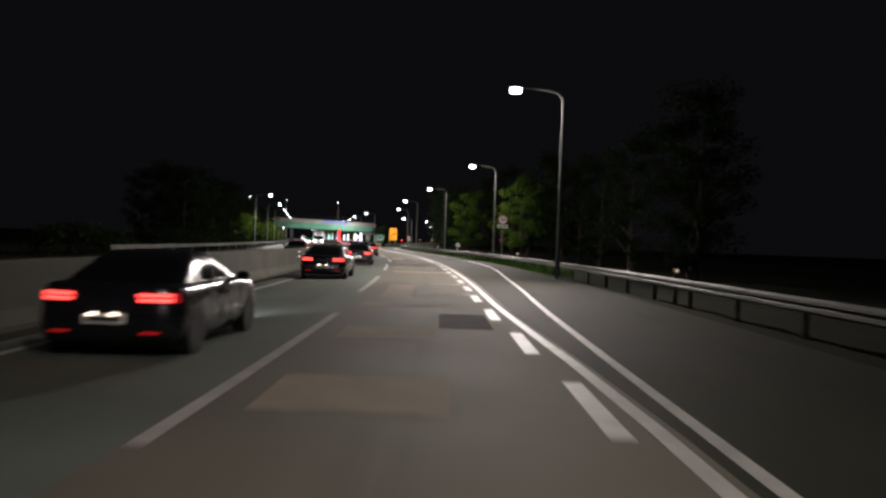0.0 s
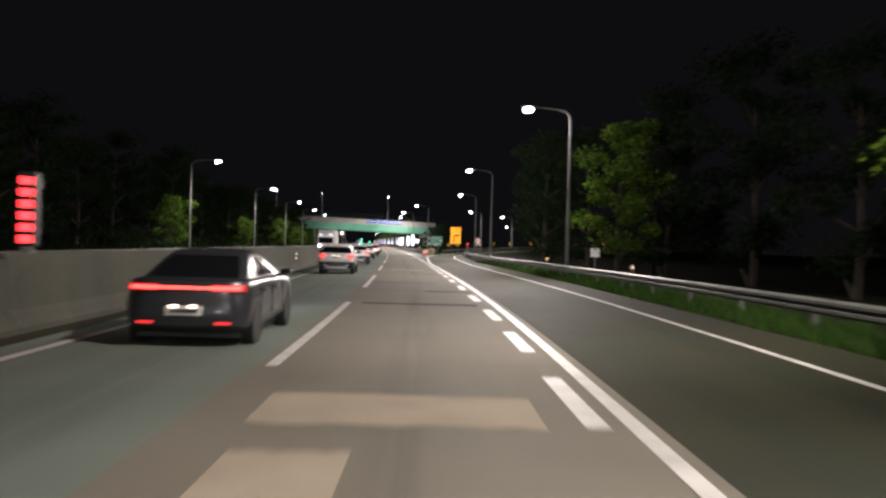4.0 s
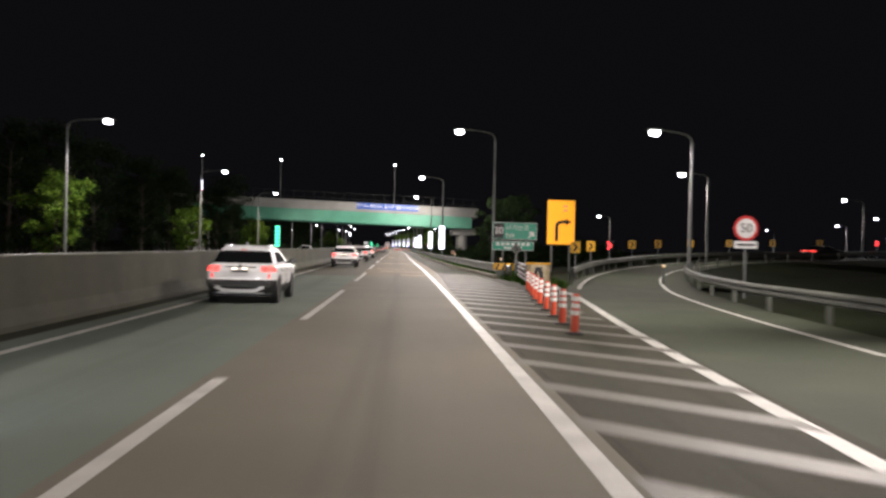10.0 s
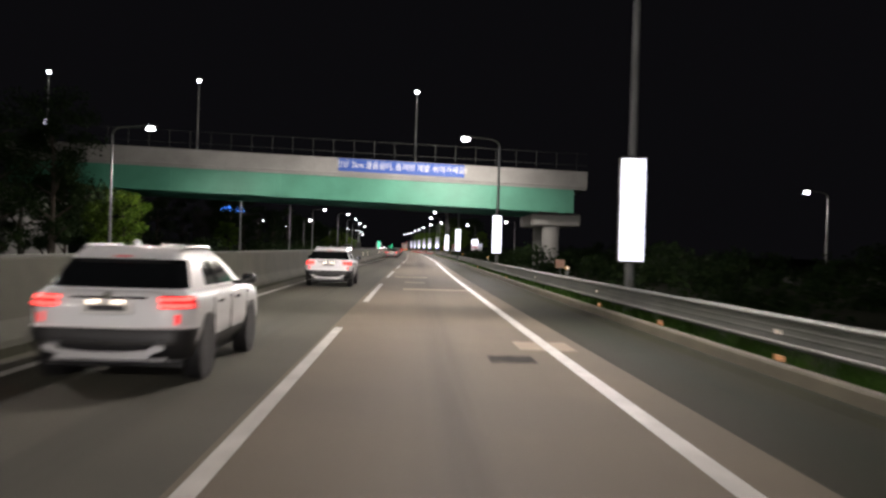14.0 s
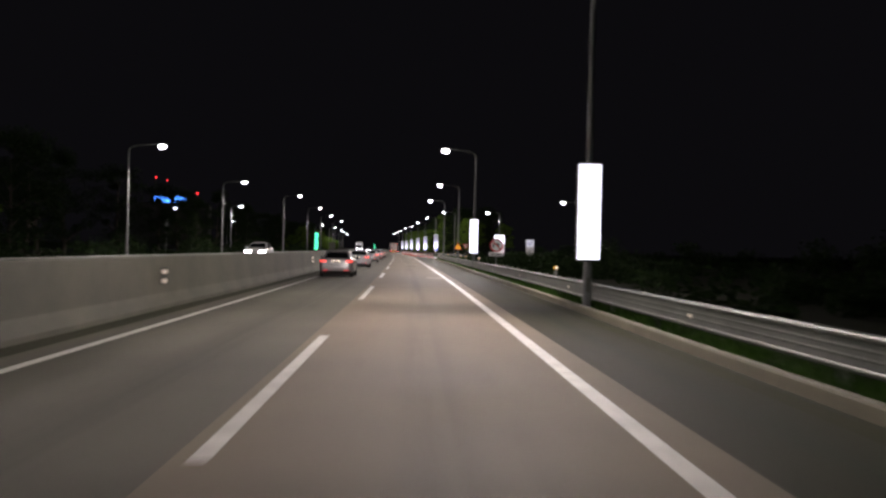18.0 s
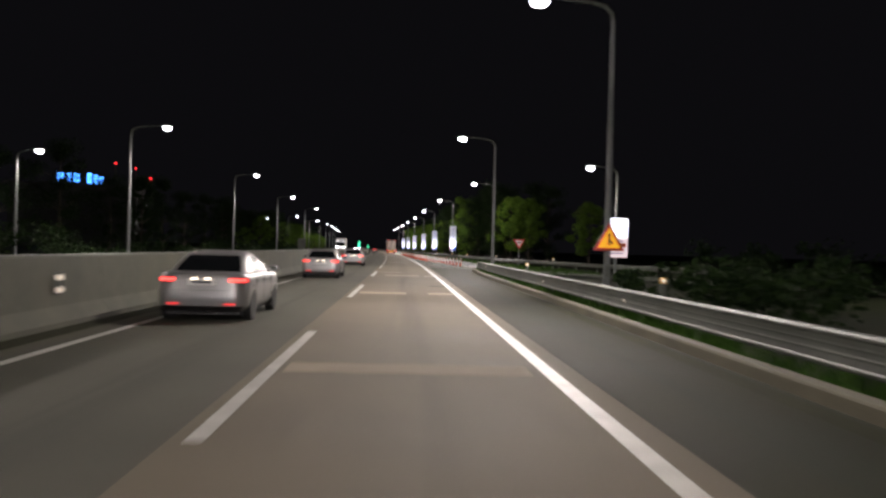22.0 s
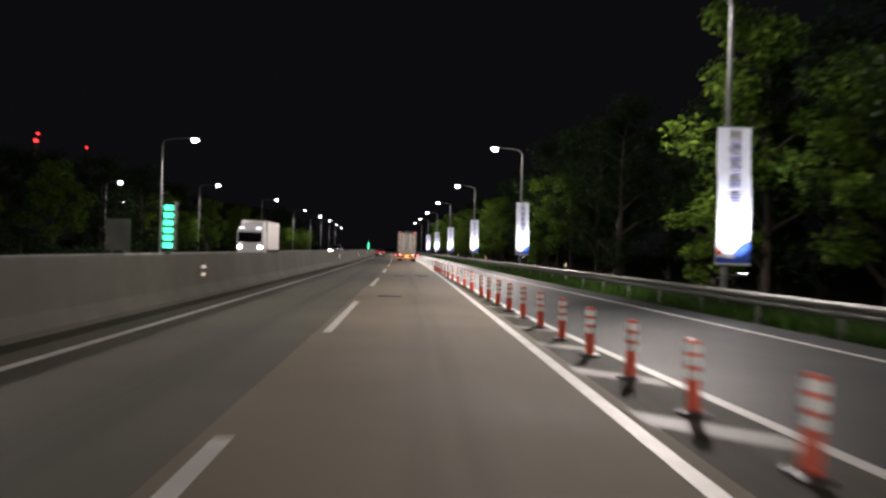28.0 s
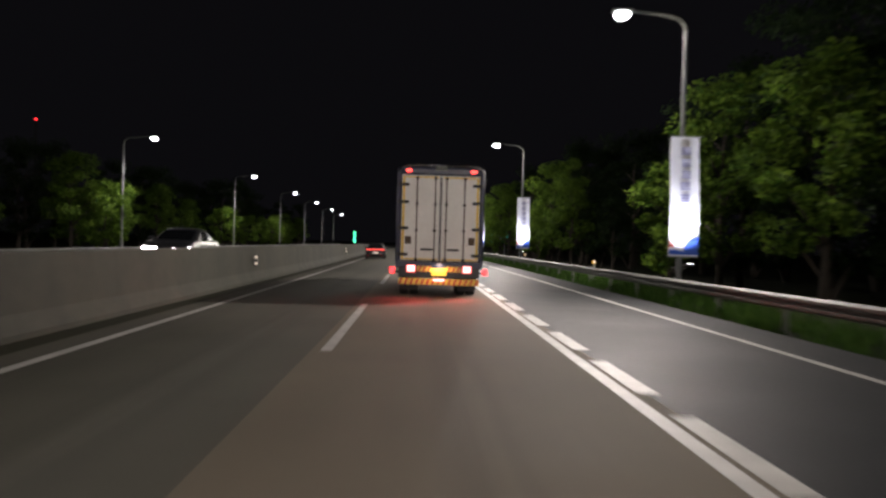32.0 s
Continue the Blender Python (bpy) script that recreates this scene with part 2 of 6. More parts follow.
PRINT_GLOW = glow("lit_pink_print", (1.0, 0.80, 0.80), 0.75)
BOARD_GLOW = glow("dim_board_face", (0.75, 0.85, 1.0), 0.5)
RED_GLOW = glow("red_lamp", (1.0, 0.03, 0.03), 5.0, (0.4, 0.02, 0.02))
RED_HOT = glow("red_hot_lamp", (1.0, 0.075, 0.055), 3.6, (0.4, 0.02, 0.02))
RED_WHITE = glow("red_lamp_with_hot_core", (1.0, 0.34, 0.30), 4.5, (0.4, 0.02, 0.02))
# RED_DIM and RED_MID make bumper reflectors glow in place of light they return
RED_DIM = glow("faint_red_glow", (1.0, 0.02, 0.02), 0.25, (0.4, 0.02, 0.02))
RED_MID = glow("red_glowing_reflector", (1.0, 0.04, 0.04), 1.3, (0.4, 0.02, 0.02))
AMBER_GLOW = glow("amber_lamp", (1.0, 0.42, 0.05), 4.0, (0.5, 0.2, 0.02))
WARM_GLOW = glow("plate_lamp", (1.0, 0.84, 0.60), 4.5)
HEADLIGHT = glow("headlight_lens", (1.0, 0.97, 0.92), 36.0)
GREEN_GLOW = glow("green_led", (0.02, 1.0, 0.45), 3.2, (0.05, 0.3, 0.15))
BLUE_GLOW = glow("blue_led", (0.05, 0.30, 1.0), 4.5, (0.05, 0.1, 0.3))
# emissive amber: LED face of the curve sign, and glow for the merge triangle
YELLOW_PANEL = glow("glowing_amber_sign_panel", (1.0, 0.42, 0.01), 0.75, (0.8, 0.38, 0.02))
PLATE = gloss("number_plate", (0.70, 0.70, 0.68), 0.4)


def leafy(name, a, b):
    m, nt, p = nodes(name)
    geo = nt.nodes.new("ShaderNodeNewGeometry")
    mix = nt.nodes.new("ShaderNodeMix")
    mix.data_type = "RGBA"
    nt.links.new(geo.outputs["Random Per Island"], mix.inputs["Factor"])
    mix.inputs["A"].default_value, mix.inputs["B"].default_value = (*a, 1), (*b, 1)
    nt.links.new(mix.outputs["Result"], p.inputs["Base Color"])
    p.inputs["Roughness"].default_value = 0.85
    p.inputs["Specular IOR Level"].default_value = 0.15
    p.inputs["Transmission Weight"].default_value = 0.0
    tr = nt.nodes.new("ShaderNodeBsdfTranslucent")
    nt.links.new(mix.outputs["Result"], tr.inputs["Color"])
    ms = nt.nodes.new("ShaderNodeMixShader")
    ms.inputs[0].default_value = 0.35
    nt.links.new(p.outputs[0], ms.inputs[1])
    nt.links.new(tr.outputs[0], ms.inputs[2])
    nt.links.new(ms.outputs[0], nt.nodes["Material Output"].inputs["Surface"])
    return m


# one foliage in two tones: brightened near the lamps, darkened where little light falls
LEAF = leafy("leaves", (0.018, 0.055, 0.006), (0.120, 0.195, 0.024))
LEAF_SHADED = leafy("shaded_leaves", (0.006, 0.015, 0.005), (0.020, 0.038, 0.011))
GRASS = leafy("grass_blades", (0.014, 0.040, 0.006), (0.050, 0.105, 0.018))


# ---- mesh building ----
class Shape:
    """A list of points and faces with solids added to it."""

    def __init__(self):
        self.v, self.f = [], []

    def add(self, pts, faces):
        n = len(self.v)
        self.v += [tuple(p) for p in pts]
        self.f += [tuple(i + n for i in q) for q in faces]
        return self

    def box(self, x0, x1, y0, y1, z0, z1, c=0.0):
        """A box with its edges cut off by c."""
        c = min(c, (x1 - x0) / 2.01, (y1 - y0) / 2.01, (z1 - z0) / 2.01)
        if c <= 0:
            p = [(x, y, z) for z in (z0, z1) for x, y in ((x0, y0), (x1, y0), (x1, y1), (x0, y1))]
            return self.add(p, [(3, 2, 1, 0), (4, 5, 6, 7), (0, 1, 5, 4), (1, 2, 6, 5), (2, 3, 7, 6), (3, 0, 4, 7)])
        def ring(z, k):
            return [(x0 + k, y0 + c, z), (x0 + c, y0 + k, z), (x1 - c, y0 + k, z), (x1 - k, y0 + c, z),
                    (x1 - k, y1 - c, z), (x1 - c, y1 - k, z), (x0 + c, y1 - k, z), (x0 + k, y1 - c, z)]
        inner = [(x0 + c, y0 + c), (x1 - c, y0 + c), (x1 - c, y1 - c), (x0 + c, y1 - c)]
        def cap(z):
            return [(inner[i][0], inner[i][1], z) for i in (0, 0, 1, 1, 2, 2, 3, 3)]
        rings = [cap(z0), ring(z0 + c, 0), ring(z1 - c, 0), cap(z1)]
        return self.loft(rings)

    def loft(self, rings, closed=True, caps=True):
        n, k = len(rings[0]), len(rings)
        pts = [p for r in rings for p in r]
        fs = []
        for i in range(k - 1):
            for j in range(n if closed else n - 1):
                a, b = i * n + j, i * n + (j + 1) % n
                fs.append((a, b, b + n, a + n))
        if caps and closed:
            fs += [tuple(range(n - 1, -1, -1)), tuple(range((k - 1) * n, k * n))]
        return self.add(pts, fs)

    def tube(self, path, radii, seg=10):
        """A round bar along a path of points; radii: one, or one a point."""
        path = [Vector(p) for p in path]
        if not isinstance(radii, (list, tuple)):
            radii = [radii] * len(path)
        rings, up = [], None
        for i, p in enumerate(path):
            t = (path[min(i + 1, len(path) - 1)] - path[max(i - 1, 0)]).normalized()
            if up is None:
                up = Vector((1, 0, 0)) if abs(t.x) < 0.8 else Vector((0, 1, 0))
            a = t.cross(up).normalized()
            b = t.cross(a)
            rings.append([p + a * radii[i] * math.cos(6.28319 * j / seg) + b * radii[i] * math.sin(6.28319 * j / seg) for j in range(seg)])
        return self.loft(rings)

    def disc(self, c, axis, r, h, seg=16):
        """A flat round solid round c along axis (0 x, 1 y, 2 z)."""
        a, b = list(c), list(c)
        a[axis] -= h / 2
        b[axis] += h / 2
        return self.tube([a, b], r, seg)

    def prism(self, poly, y0, y1):
        """An outline in x, z pushed from y0 to y1."""
        return self.loft([[(x, y0, z) for x, z in poly], [(x, y1, z) for x, z in poly]])

    def mesh(self, name, mat, smooth=False):
        me = bpy.data.meshes.new(name)
        me.from_pydata(self.v, [], self.f)
        bm = bmesh.new()
        bm.from_mesh(me)
        bmesh.ops.remove_doubles(bm, verts=bm.verts, dist=1e-5)
        bmesh.ops.recalc_face_normals(bm, faces=bm.faces)
        bm.to_mesh(me)
        bm.free()
        me.materials.append(mat)
        if smooth:
            me.polygons.foreach_set("use_smooth", [True] * len(me.polygons))
            me.set_sharp_from_angle(angle=radians(38))
        return me


def part(name, shape, mat, parent, label="", smooth=False):
    """ONE mesh under a thing or a part; a Shape or a ready mesh."""
    me = shape.mesh(name, mat, smooth) if isinstance(shape, Shape) else shape
    ob = new(name, me)
    ob.parent = parent
    return tagged(ob, label)


def thing(name, label, category, group="", kind="", m=None):
    ob = new(name)
    ob.empty_display_size = 0.2
    if m is not None:
        ob.matrix_basis = m
    return tagged(ob, label, category, group, kind)


def solo(name, shape, mat, label, category, kind="", m=None, smooth=False, group=""):
    """A thing of one mesh."""
    ob = new(name, shape.mesh(name, mat, smooth))
    if m is not None:
        ob.matrix_basis = m
    return tagged(ob, label, category, group, kind)


def table(*pairs, soft=7):
    """A smoothed line through (s, d) pairs, as a function of s."""
    xs = np.arange(pairs[0][0] - 30, pairs[-1][0] + 31, 1.0)
    ys = np.interp(xs, [p[0] for p in pairs], [p[1] for p in pairs])
    k = np.ones(2 * soft + 1) / (2 * soft + 1)
    ys = np.convolve(np.pad(ys, soft, mode="edge"), k, "valid")
    return lambda s: float(np.interp(s, xs, ys))


def const(v):
    return lambda s: v


def ribbon(s0, s1, left, right, z=0.0, thick=0.0, step=4.0):
    """A strip of road surface between two lines."""
    n = max(1, int(math.ceil((s1 - s0) / step)))
    sh = Shape()
    rings = []
    for i in range(n + 1):
        s = s0 + (s1 - s0) * i / n
        a, b = rd(s, left(s), z), rd(s, right(s), z)
        if thick:
            rings.append([a, b, b - Vector((0, 0, thick)), a - Vector((0, 0, thick))])
        else:
            rings.append([a, b])
    return sh.loft(rings, closed=bool(thick))


def pave(name, s0, s1, left, right, z, mat, parent, label="", step=4.0, cols=4):
    """A slab of paving with its across-and-along map."""
    n = max(1, int(math.ceil((s1 - s0) / step)))
    vs, uv, fs = [], [], []
    for i in range(n + 1):
        s = s0 + (s1 - s0) * i / n
        a, b = left(s), right(s)
        for j in range(cols + 1):
            d = a + (b - a) * j / cols
            vs.append(rd(s, d, z))
            uv.append((d, s))
        for d in (b, a):
            vs.append(rd(s, d, z - 0.1))
            uv.append((d, s))
    w = cols + 3
    for i in range(n):
        for j in range(w):
            k = (j + 1) % w
            fs.append((i * w + j, i * w + k, (i + 1) * w + k, (i + 1) * w + j))
    me = bpy.data.meshes.new(name)
    me.from_pydata(vs, [], fs)
    lay = me.uv_layers.new(name="across_along")
    for lp in me.loops:
        lay.data[lp.index].uv = uv[lp.vertex_index]
    me.materials.append(mat)
    return part(name, me, mat, parent, label)


def sweep(profile, s0, s1, line=const(0.0), step=4.0, sh=None):
    """A profile of (d, z) points pushed along the road, shifted by line(s)."""
    n = max(1, int(math.ceil((s1 - s0) / step)))
    sh = sh or Shape()
    return sh.loft([[rd(s0 + (s1 - s0) * i / n, line(s0 + (s1 - s0) * i / n) + d, z) for d, z in profile] for i in range(n + 1)])

# ---- ground and road ----
def off(f, k):
    return lambda s: f(s) + k


GORE = table((150, 2.14), (160, 2.2), (166, 2.42), (173, 2.66), (180, 2.86), (191, 3.25), (203, 4.1), (211.7, 4.9), (222, 6.1), (230, 6.8), soft=3)
EXIT_OUT = table((-60, 2.6), (12, 2.62), (20, 2.72), (29, 2.97), (34, 3.28), (40, 3.53), (48, 3.95), (56, 4.55), (66, 5.15), (78, 5.5), (110, 5.65), (146, 5.45), (160, 5.6), (186, 6.4), (207, 7.9), (220, 9.3), soft=4)
MERGE_IN = table((500, 7.3), (520, 5.9), (540, 4.44), (552, 3.55), (571, 2.68), (580, 2.42), (601, 2.22), (630, 2.05), (650, 2.0), (720, 1.98), soft=5)
MERGE_OUT = table((500, 11.2), (520, 9.4), (546, 7.85), (567, 7.2), (606, 5.4), (647, 5.25), (690, 5.0), (1100, 5.0), soft=6)
EDGE = table((-60, 6.3), (30, 6.6), (60, 7.0), (160, 7.3), (172, 6.0), (180, 3.4), (203, 4.3), (222, 6.0), (230, 6.9), (235, 6.8), (240, 5.2), (490, 5.2), (500, 6.5), (520, 8.5),
             (546, 8.9), (567, 8.3), (606, 6.9), (650, 6.5), (1100, 6.4), soft=3)

SOLID = table((-60, 2.3), (10, 2.27), (15, 2.2), (20, 1.98), (27, 1.76), (50, 1.76), (66, 1.85), (90, 2.02), (105, 2.12), (145, 2.12), (160, 2.2), soft=2)
LANE_EDGE = table((-60, 2.5), (12, 2.45), (25, 1.98), (66, 2.05), (100, 2.32), (145, 2.32), (172, 1.98), (225, 1.98), (245, 2.42), (350, 2.26), (440, 2.14), (500, 2.12), (520, 1.98), (1100, 1.98), soft=3)
g = Shape()
g.add([(-3000, -1500, -0.12), (3000, -1500, -0.12), (3000, 4000, -0.12), (-3000, 4000, -0.12)], [(0, 1, 2, 3)])
solo("ground", g, GRASSY, "dark grassy earth beside the motorway", "ground", "structure")
road = thing("road", "two-lane motorway carriageway of worn grey paving", "road", kind="structure")
S0, S1 = -55, 1150
pave("left_lane", S0, 238, const(-6.3), const(-1.97), 0.0, ASPHALT, road, "grey-green worn asphalt lane")
pave("left_lane", 238, S1, const(-6.3), const(-1.97), 0.0, ASPHALT_BROWN, road, "brown-grey worn asphalt lane")
pave("right_lane", S0, 238, const(-1.97), LANE_EDGE, 0.0, LANE_GREY, road, "grey-tan worn lane")
pave("right_lane", 238, S1, const(-1.97), LANE_EDGE, 0.0, LANE, road, "tan worn concrete lane")
pave("shoulder", S0, 172, LANE_EDGE, EDGE, 0.0, SHOULDER, road, "dusty asphalt shoulder")
pave("gore", 172, 244, LANE_EDGE, EDGE, 0.0, GORE_TAN, road, "dusty tan gore before the exit")
pave("shoulder", 244, 505, LANE_EDGE, EDGE, 0.0, SHOULDER, road, "dusty asphalt shoulder")
part("shoulder_joint", ribbon(174, 240, off(LANE_EDGE, 0.06), off(LANE_EDGE, 0.10), 0.004, 0), PATCH_DARK, road, "dark open joint")
pave("gore", 505, 650, LANE_EDGE, off(MERGE_IN, -0.02), 0.0, GORE_TAN, road, "dusty tan gore before the merging lane", cols=3)
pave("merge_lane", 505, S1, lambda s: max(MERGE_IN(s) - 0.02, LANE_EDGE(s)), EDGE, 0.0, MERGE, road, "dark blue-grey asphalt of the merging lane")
opp = thing("opposite_road", "dark asphalt carriageway behind the concrete barrier", "road", kind="structure")
part("opposite_lanes", ribbon(S0, 332, const(-18.2), const(-6.65), -0.01, 0.1), ASPHALT_DARK, opp)
part("opposite_lanes", ribbon(332, S1, const(-18.2), const(-6.65), 0.45, 0.65), ASPHALT_DARK, opp)
part("gutter_strip", ribbon(S0, S1, const(-6.3), const(-5.62), 0.004, 0), SHOULDER, road, "dirty strip along the barrier foot")
part("shoulder_joint", ribbon(240, 492, off(LANE_EDGE, -0.01), off(LANE_EDGE, 0.01), 0.004, 0), PATCH_DARK, road, "thin dark joint")


def lane_mark(name, s0, s1, d, w, mat=PAINT, parent=None, label="", z=0.005, line=None):
    f = line or const(d)
    return part(name, ribbon(s0, s1, lambda s: f(s) - w / 2, lambda s: f(s) + w / 2, z, 0), mat, parent, label)


marks = thing("lane_markings", "white painted lane lines on the carriageway", "road marking", kind="structure")
lane_mark("edge_line", S0, 156, 0, 0.17, PAINT, marks, line=SOLID)
lane_mark("edge_line", 177, 545, 1.75, 0.20, PAINT, marks)
lane_mark("edge_line", 545, 1100, 1.73, 0.17, PAINT, marks)
lane_mark("median_line", S0, 1100, -5.06, 0.16, PAINT, marks)
lane_mark("exit_lane_line", -50, 212, 0, 0.15, PAINT, marks, line=EXIT_OUT)
lane_mark("gore_line", 156, 230, 0, 0.22, PAINT, marks, line=GORE)
lane_mark("merge_gore_line", 498, 640, 0, 0.17, PAINT, marks, line=MERGE_IN)
lane_mark("merge_lane_line", 500, 1000, 0, 0.15, PAINT, marks, line=MERGE_OUT)
for k in range(-4, 60):
    for lo, hi, ph, ln in ((-60, 245, 11.42, 12.0), (245, 345, 12.0, 12.0), (345, 505, 14.9, 9.0), (505, 565, 9.9, 10.6), (565, 1110, 9.3, 9.3)):
        s = ph + 20 * k
        if lo <= s < hi:
            lane_mark("lane_dash", s, s + ln, -1.85 if s < 15 else -2.05 if s < 70 else -1.83 if 245 < s < 280 else -1.76, 0.16, PAINT, marks)
for s in [12.2 + 5.42 * k for k in range(-5, 17)] + [105.1, 111.3, 117.4, 123.0, 128.0, 132.6, 136.9] + [141.3 + 4.5 * k for k in range(4)]:
    lane_mark("block_mark", s, s + 2.9, SOLID(s + 1.5) - 0.36, 0.22, PAINT, marks)
for s in (161.9, 167.0, 172.3):
    lane_mark("block_mark", s, s + 3.2, 1.85, 0.38, PAINT, marks)
for k in range(24):
    lane_mark("block_mark", 642.5 + 3.85 * k, 642.5 + 3.85 * k + 2.6, 2.0, 0.24, PAINT, marks)
# hatching of the two gores
for k in range(34):
    s = 176 + 2.1 * k
    e = min(GORE(s), 4.9) - 0.1 if s < 232 else 4.6
    if e - 1.95 > 0.35:
        sh = Shape()
        a = [rd(s - 0.3, 1.9, 0.006), rd(s + 0.3, 1.9, 0.006), rd(s + 0.3 - (e - 1.9), e, 0.006), rd(s - 0.3 - (e - 1.9), e, 0.006)]
        sh.add(a, [(0, 1, 2, 3)])
        part("hatch_bar", sh, PAINT_WORN, marks)
for k in range(32):
    s = 503.25 + 3.25 * k
    e = min(MERGE_IN(s), 6.2) - 0.1
    if e - 1.95 > 0.35:
        sh = Shape()
        sh.add([rd(s - 0.35, 1.9, 0.006), rd(s + 0.35, 1.9, 0.006), rd(s + 0.35 - (e - 1.9), e, 0.006), rd(s - 0.35 - (e - 1.9), e, 0.006)], [(0, 1, 2, 3)])
        part("hatch_bar", sh, PAINT_WORN, marks)


# repairs in the paving
patches = thing("paving_repairs", "pale concrete and dark tar repairs in the lane", "road repair", kind="structure")


def repair(s0, s1, d0, d1, mat, skew=0.0):
    sh = Shape()
    n = 10
    rr = random.Random(int(s0 * 10))
    lo = [rd(s0 + rr.uniform(-.05, .05), d0 + (d1 - d0) * i / n, 0.004) for i in range(n + 1)]
    hi = [rd(s1 + rr.uniform(-.05, .05), d0 + skew + (d1 - d0) * i / n, 0.004) for i in range(n + 1)]
    sh.loft([lo, hi], closed=False)
    part("pale_patch" if mat is PATCH_LIGHT else "tar_strip", sh, mat, patches)


for q in ((12.9, 15.0, -1.4, 0.45), (18.9, 20.9, -1.35, 0.25), (26.0, 27.2, -1.6, 0.4), (29.0, 36.6, -1.3, -0.45), (31.1, 32.7, -0.3, 1.3), (37.6, 38.4, 0.1, 1.3),
          (49.3, 51.2, -1.55, 1.35), (55.6, 57.4, -1.63, 0.9), (58.9, 60.5, -1.5, 0.9), (68, 71, -1.4, 0.3), (79, 87, -1.3, -0.4), (88, 89.5, -1.4, 1.2), (133, 134, -1.1, 0.9),
          (178.4, 180.0, -0.9, 1.2), (240.0, 241.0, 0.2, 1.6), (246.0, 247.0, -1.0, 1.5), (252.0, 253.2, -1.3, 0.5), (270.4, 272.0, -1.6, 1.65), (299.4, 300.7, -0.8, 1.6),
          (306.0, 307.0, -0.8, 0.1), (312.3, 314.0, -1.4, 0.3), (395.3, 396.5, 0.7, 1.65), (181.2, 182.2, -0.7, 1.15), (281.0, 282.2, 1.25, 2.15), (476.3, 477.5, 1.1, 1.6), (438.8, 439.6, -1.6, 1.5), (457.2, 458.5, -1.6, 0.0), (457.5, 458.6, 0.75, 1.6), (476.4, 478.0, -1.1, 0.8),
          (482.6, 483.4, -1.6, 0.4), (520, 521.5, -1.4, 0.6)):
    repair(*q, PATCH_LIGHT)
for q in ((37.3, 37.8, -1.65, -0.6), (20.9, 24.2, 0.3, 1.3), (63.2, 63.8, -0.4, 1.9), (82, 82.5, -0.3, 1.5), (103, 103.6, -1.4, 1.6), (109.5, 110.0, 0.35, 1.9), (115.8, 116.2, -1.6, 0.9), (126.9, 127.4, 0.05, 1.75),
          (188.2, 189.0, -1.5, -1.1), (162.4, 162.8, -1.55, 1.5), (164.2, 165.0, 0.5, 0.75), (165.9, 166.6, 1.05, 1.28), (420.0, 420.5, 0.7, 1.7), (426.3, 426.7, -0.55, 0.6), (463.8, 464.3, 0.9, 1.95), (267.9, 268.6, 1.0, 1.5),
          (602.6, 603.8, -1.0, -0.4), (604.6, 605.8, 0.2, 0.95), (602.3, 603.5, 0.4, 1.0), (581.3, 582.2, -1.25, -0.5), (279.4, 280.2, 0.65, 1.3)):
    repair(*q, PATCH_DARK)


# ---- ramps ----
def ramp_line(pts):
    """A smooth line through (s, d, z) places, as points of the world."""
    w = [rd(*q) for q in pts]
    w = [w[0] * 2 - w[1]] + w + [w[-1] * 2 - w[-2]]
    out = []
    for i in range(1, len(w) - 2):
        for k in range(8):
            t = k / 8
            p0, p1, p2, p3 = w[i - 1:i + 3]
            out.append(0.5 * ((2 * p1) + (p2 - p0) * t + (2 * p0 - 5 * p1 + 4 * p2 - p3) * t * t + (3 * p1 - p0 - 3 * p2 + p3) * t ** 3))
    return out + [w[-2]]


def along(line, offs, z=0.0):
    """A line moved to its right by offs."""
    res = []
    for i, p in enumerate(line):
        t = (line[min(i + 1, len(line) - 1)] - line[max(i - 1, 0)]).normalized()
        res.append(p + Vector((t.y, -t.x, 0)) * offs + Vector((0, 0, z)))
    return res


def path_ribbon(line, a, b, z):
    return Shape().loft([[p, q] for p, q in zip(along(line, a, z), along(line, b, z))], closed=False)


EXIT = ramp_line(((168, 3.9), (186, 4.75), (207, 6.1), (222, 8.0), (232, 10.1, 0.08), (243, 13.6, 0.25), (254, 18.8, 0.5), (264, 26.0, 0.8), (272, 36.0, 1.1), (277, 48.0, 1.4), (279, 64.0, 1.7), (278, 85.0, 2.0)))
ENTRY = ramp_line(((452, 34.0), (470, 22.0), (486, 14.6), (500, 10.6), (520, 8.1), (546, 6.2), (566, 5.3)))
ramps = thing("slip_roads", "exit and entry slip roads of grey asphalt", "road", kind="structure")
part("exit_slip_road", path_ribbon(EXIT, -2.2, 3.2, -0.006), SLIP, ramps)
part("entry_slip_road", path_ribbon(ENTRY, -2.2, 3.0, -0.006), SLIP, ramps)
for a, b in ((-2.2, -7.0), (3.2, 8.0)):
    part("embankment", Shape().loft([[p, Vector((q.x, q.y, -0.13))] for p, q in zip(along(EXIT[32:], a, -0.006), along(EXIT[32:], b))], closed=False), GRASSY, ramps, "dark grassy bank")
part("slip_edge_line", path_ribbon(EXIT[28:], -1.8, -1.62, 0.001), PAINT, marks)
part("slip_edge_line", path_ribbon(EXIT[16:], 1.72, 1.88, 0.002), PAINT, marks)
part("slip_edge_line", path_ribbon(ENTRY[:26], 1.6, 1.75, 0.002), PAINT, marks)
part("slip_edge_line", path_ribbon(ENTRY[:24], -1.75, -1.6, 0.002), PAINT, marks)

# ---- kerb, median barrier ----
kerb = thing("kerb", "tan concrete kerb and gutter beside the shoulder", "kerb", kind="structure")
KERB_LINE = table((228, 5.1), (240, 4.95), (257, 4.4), (300, 4.12), (400, 4.14), (450, 4.4), (480, 4.56), (491, 4.95), soft=3)
s = 238.0
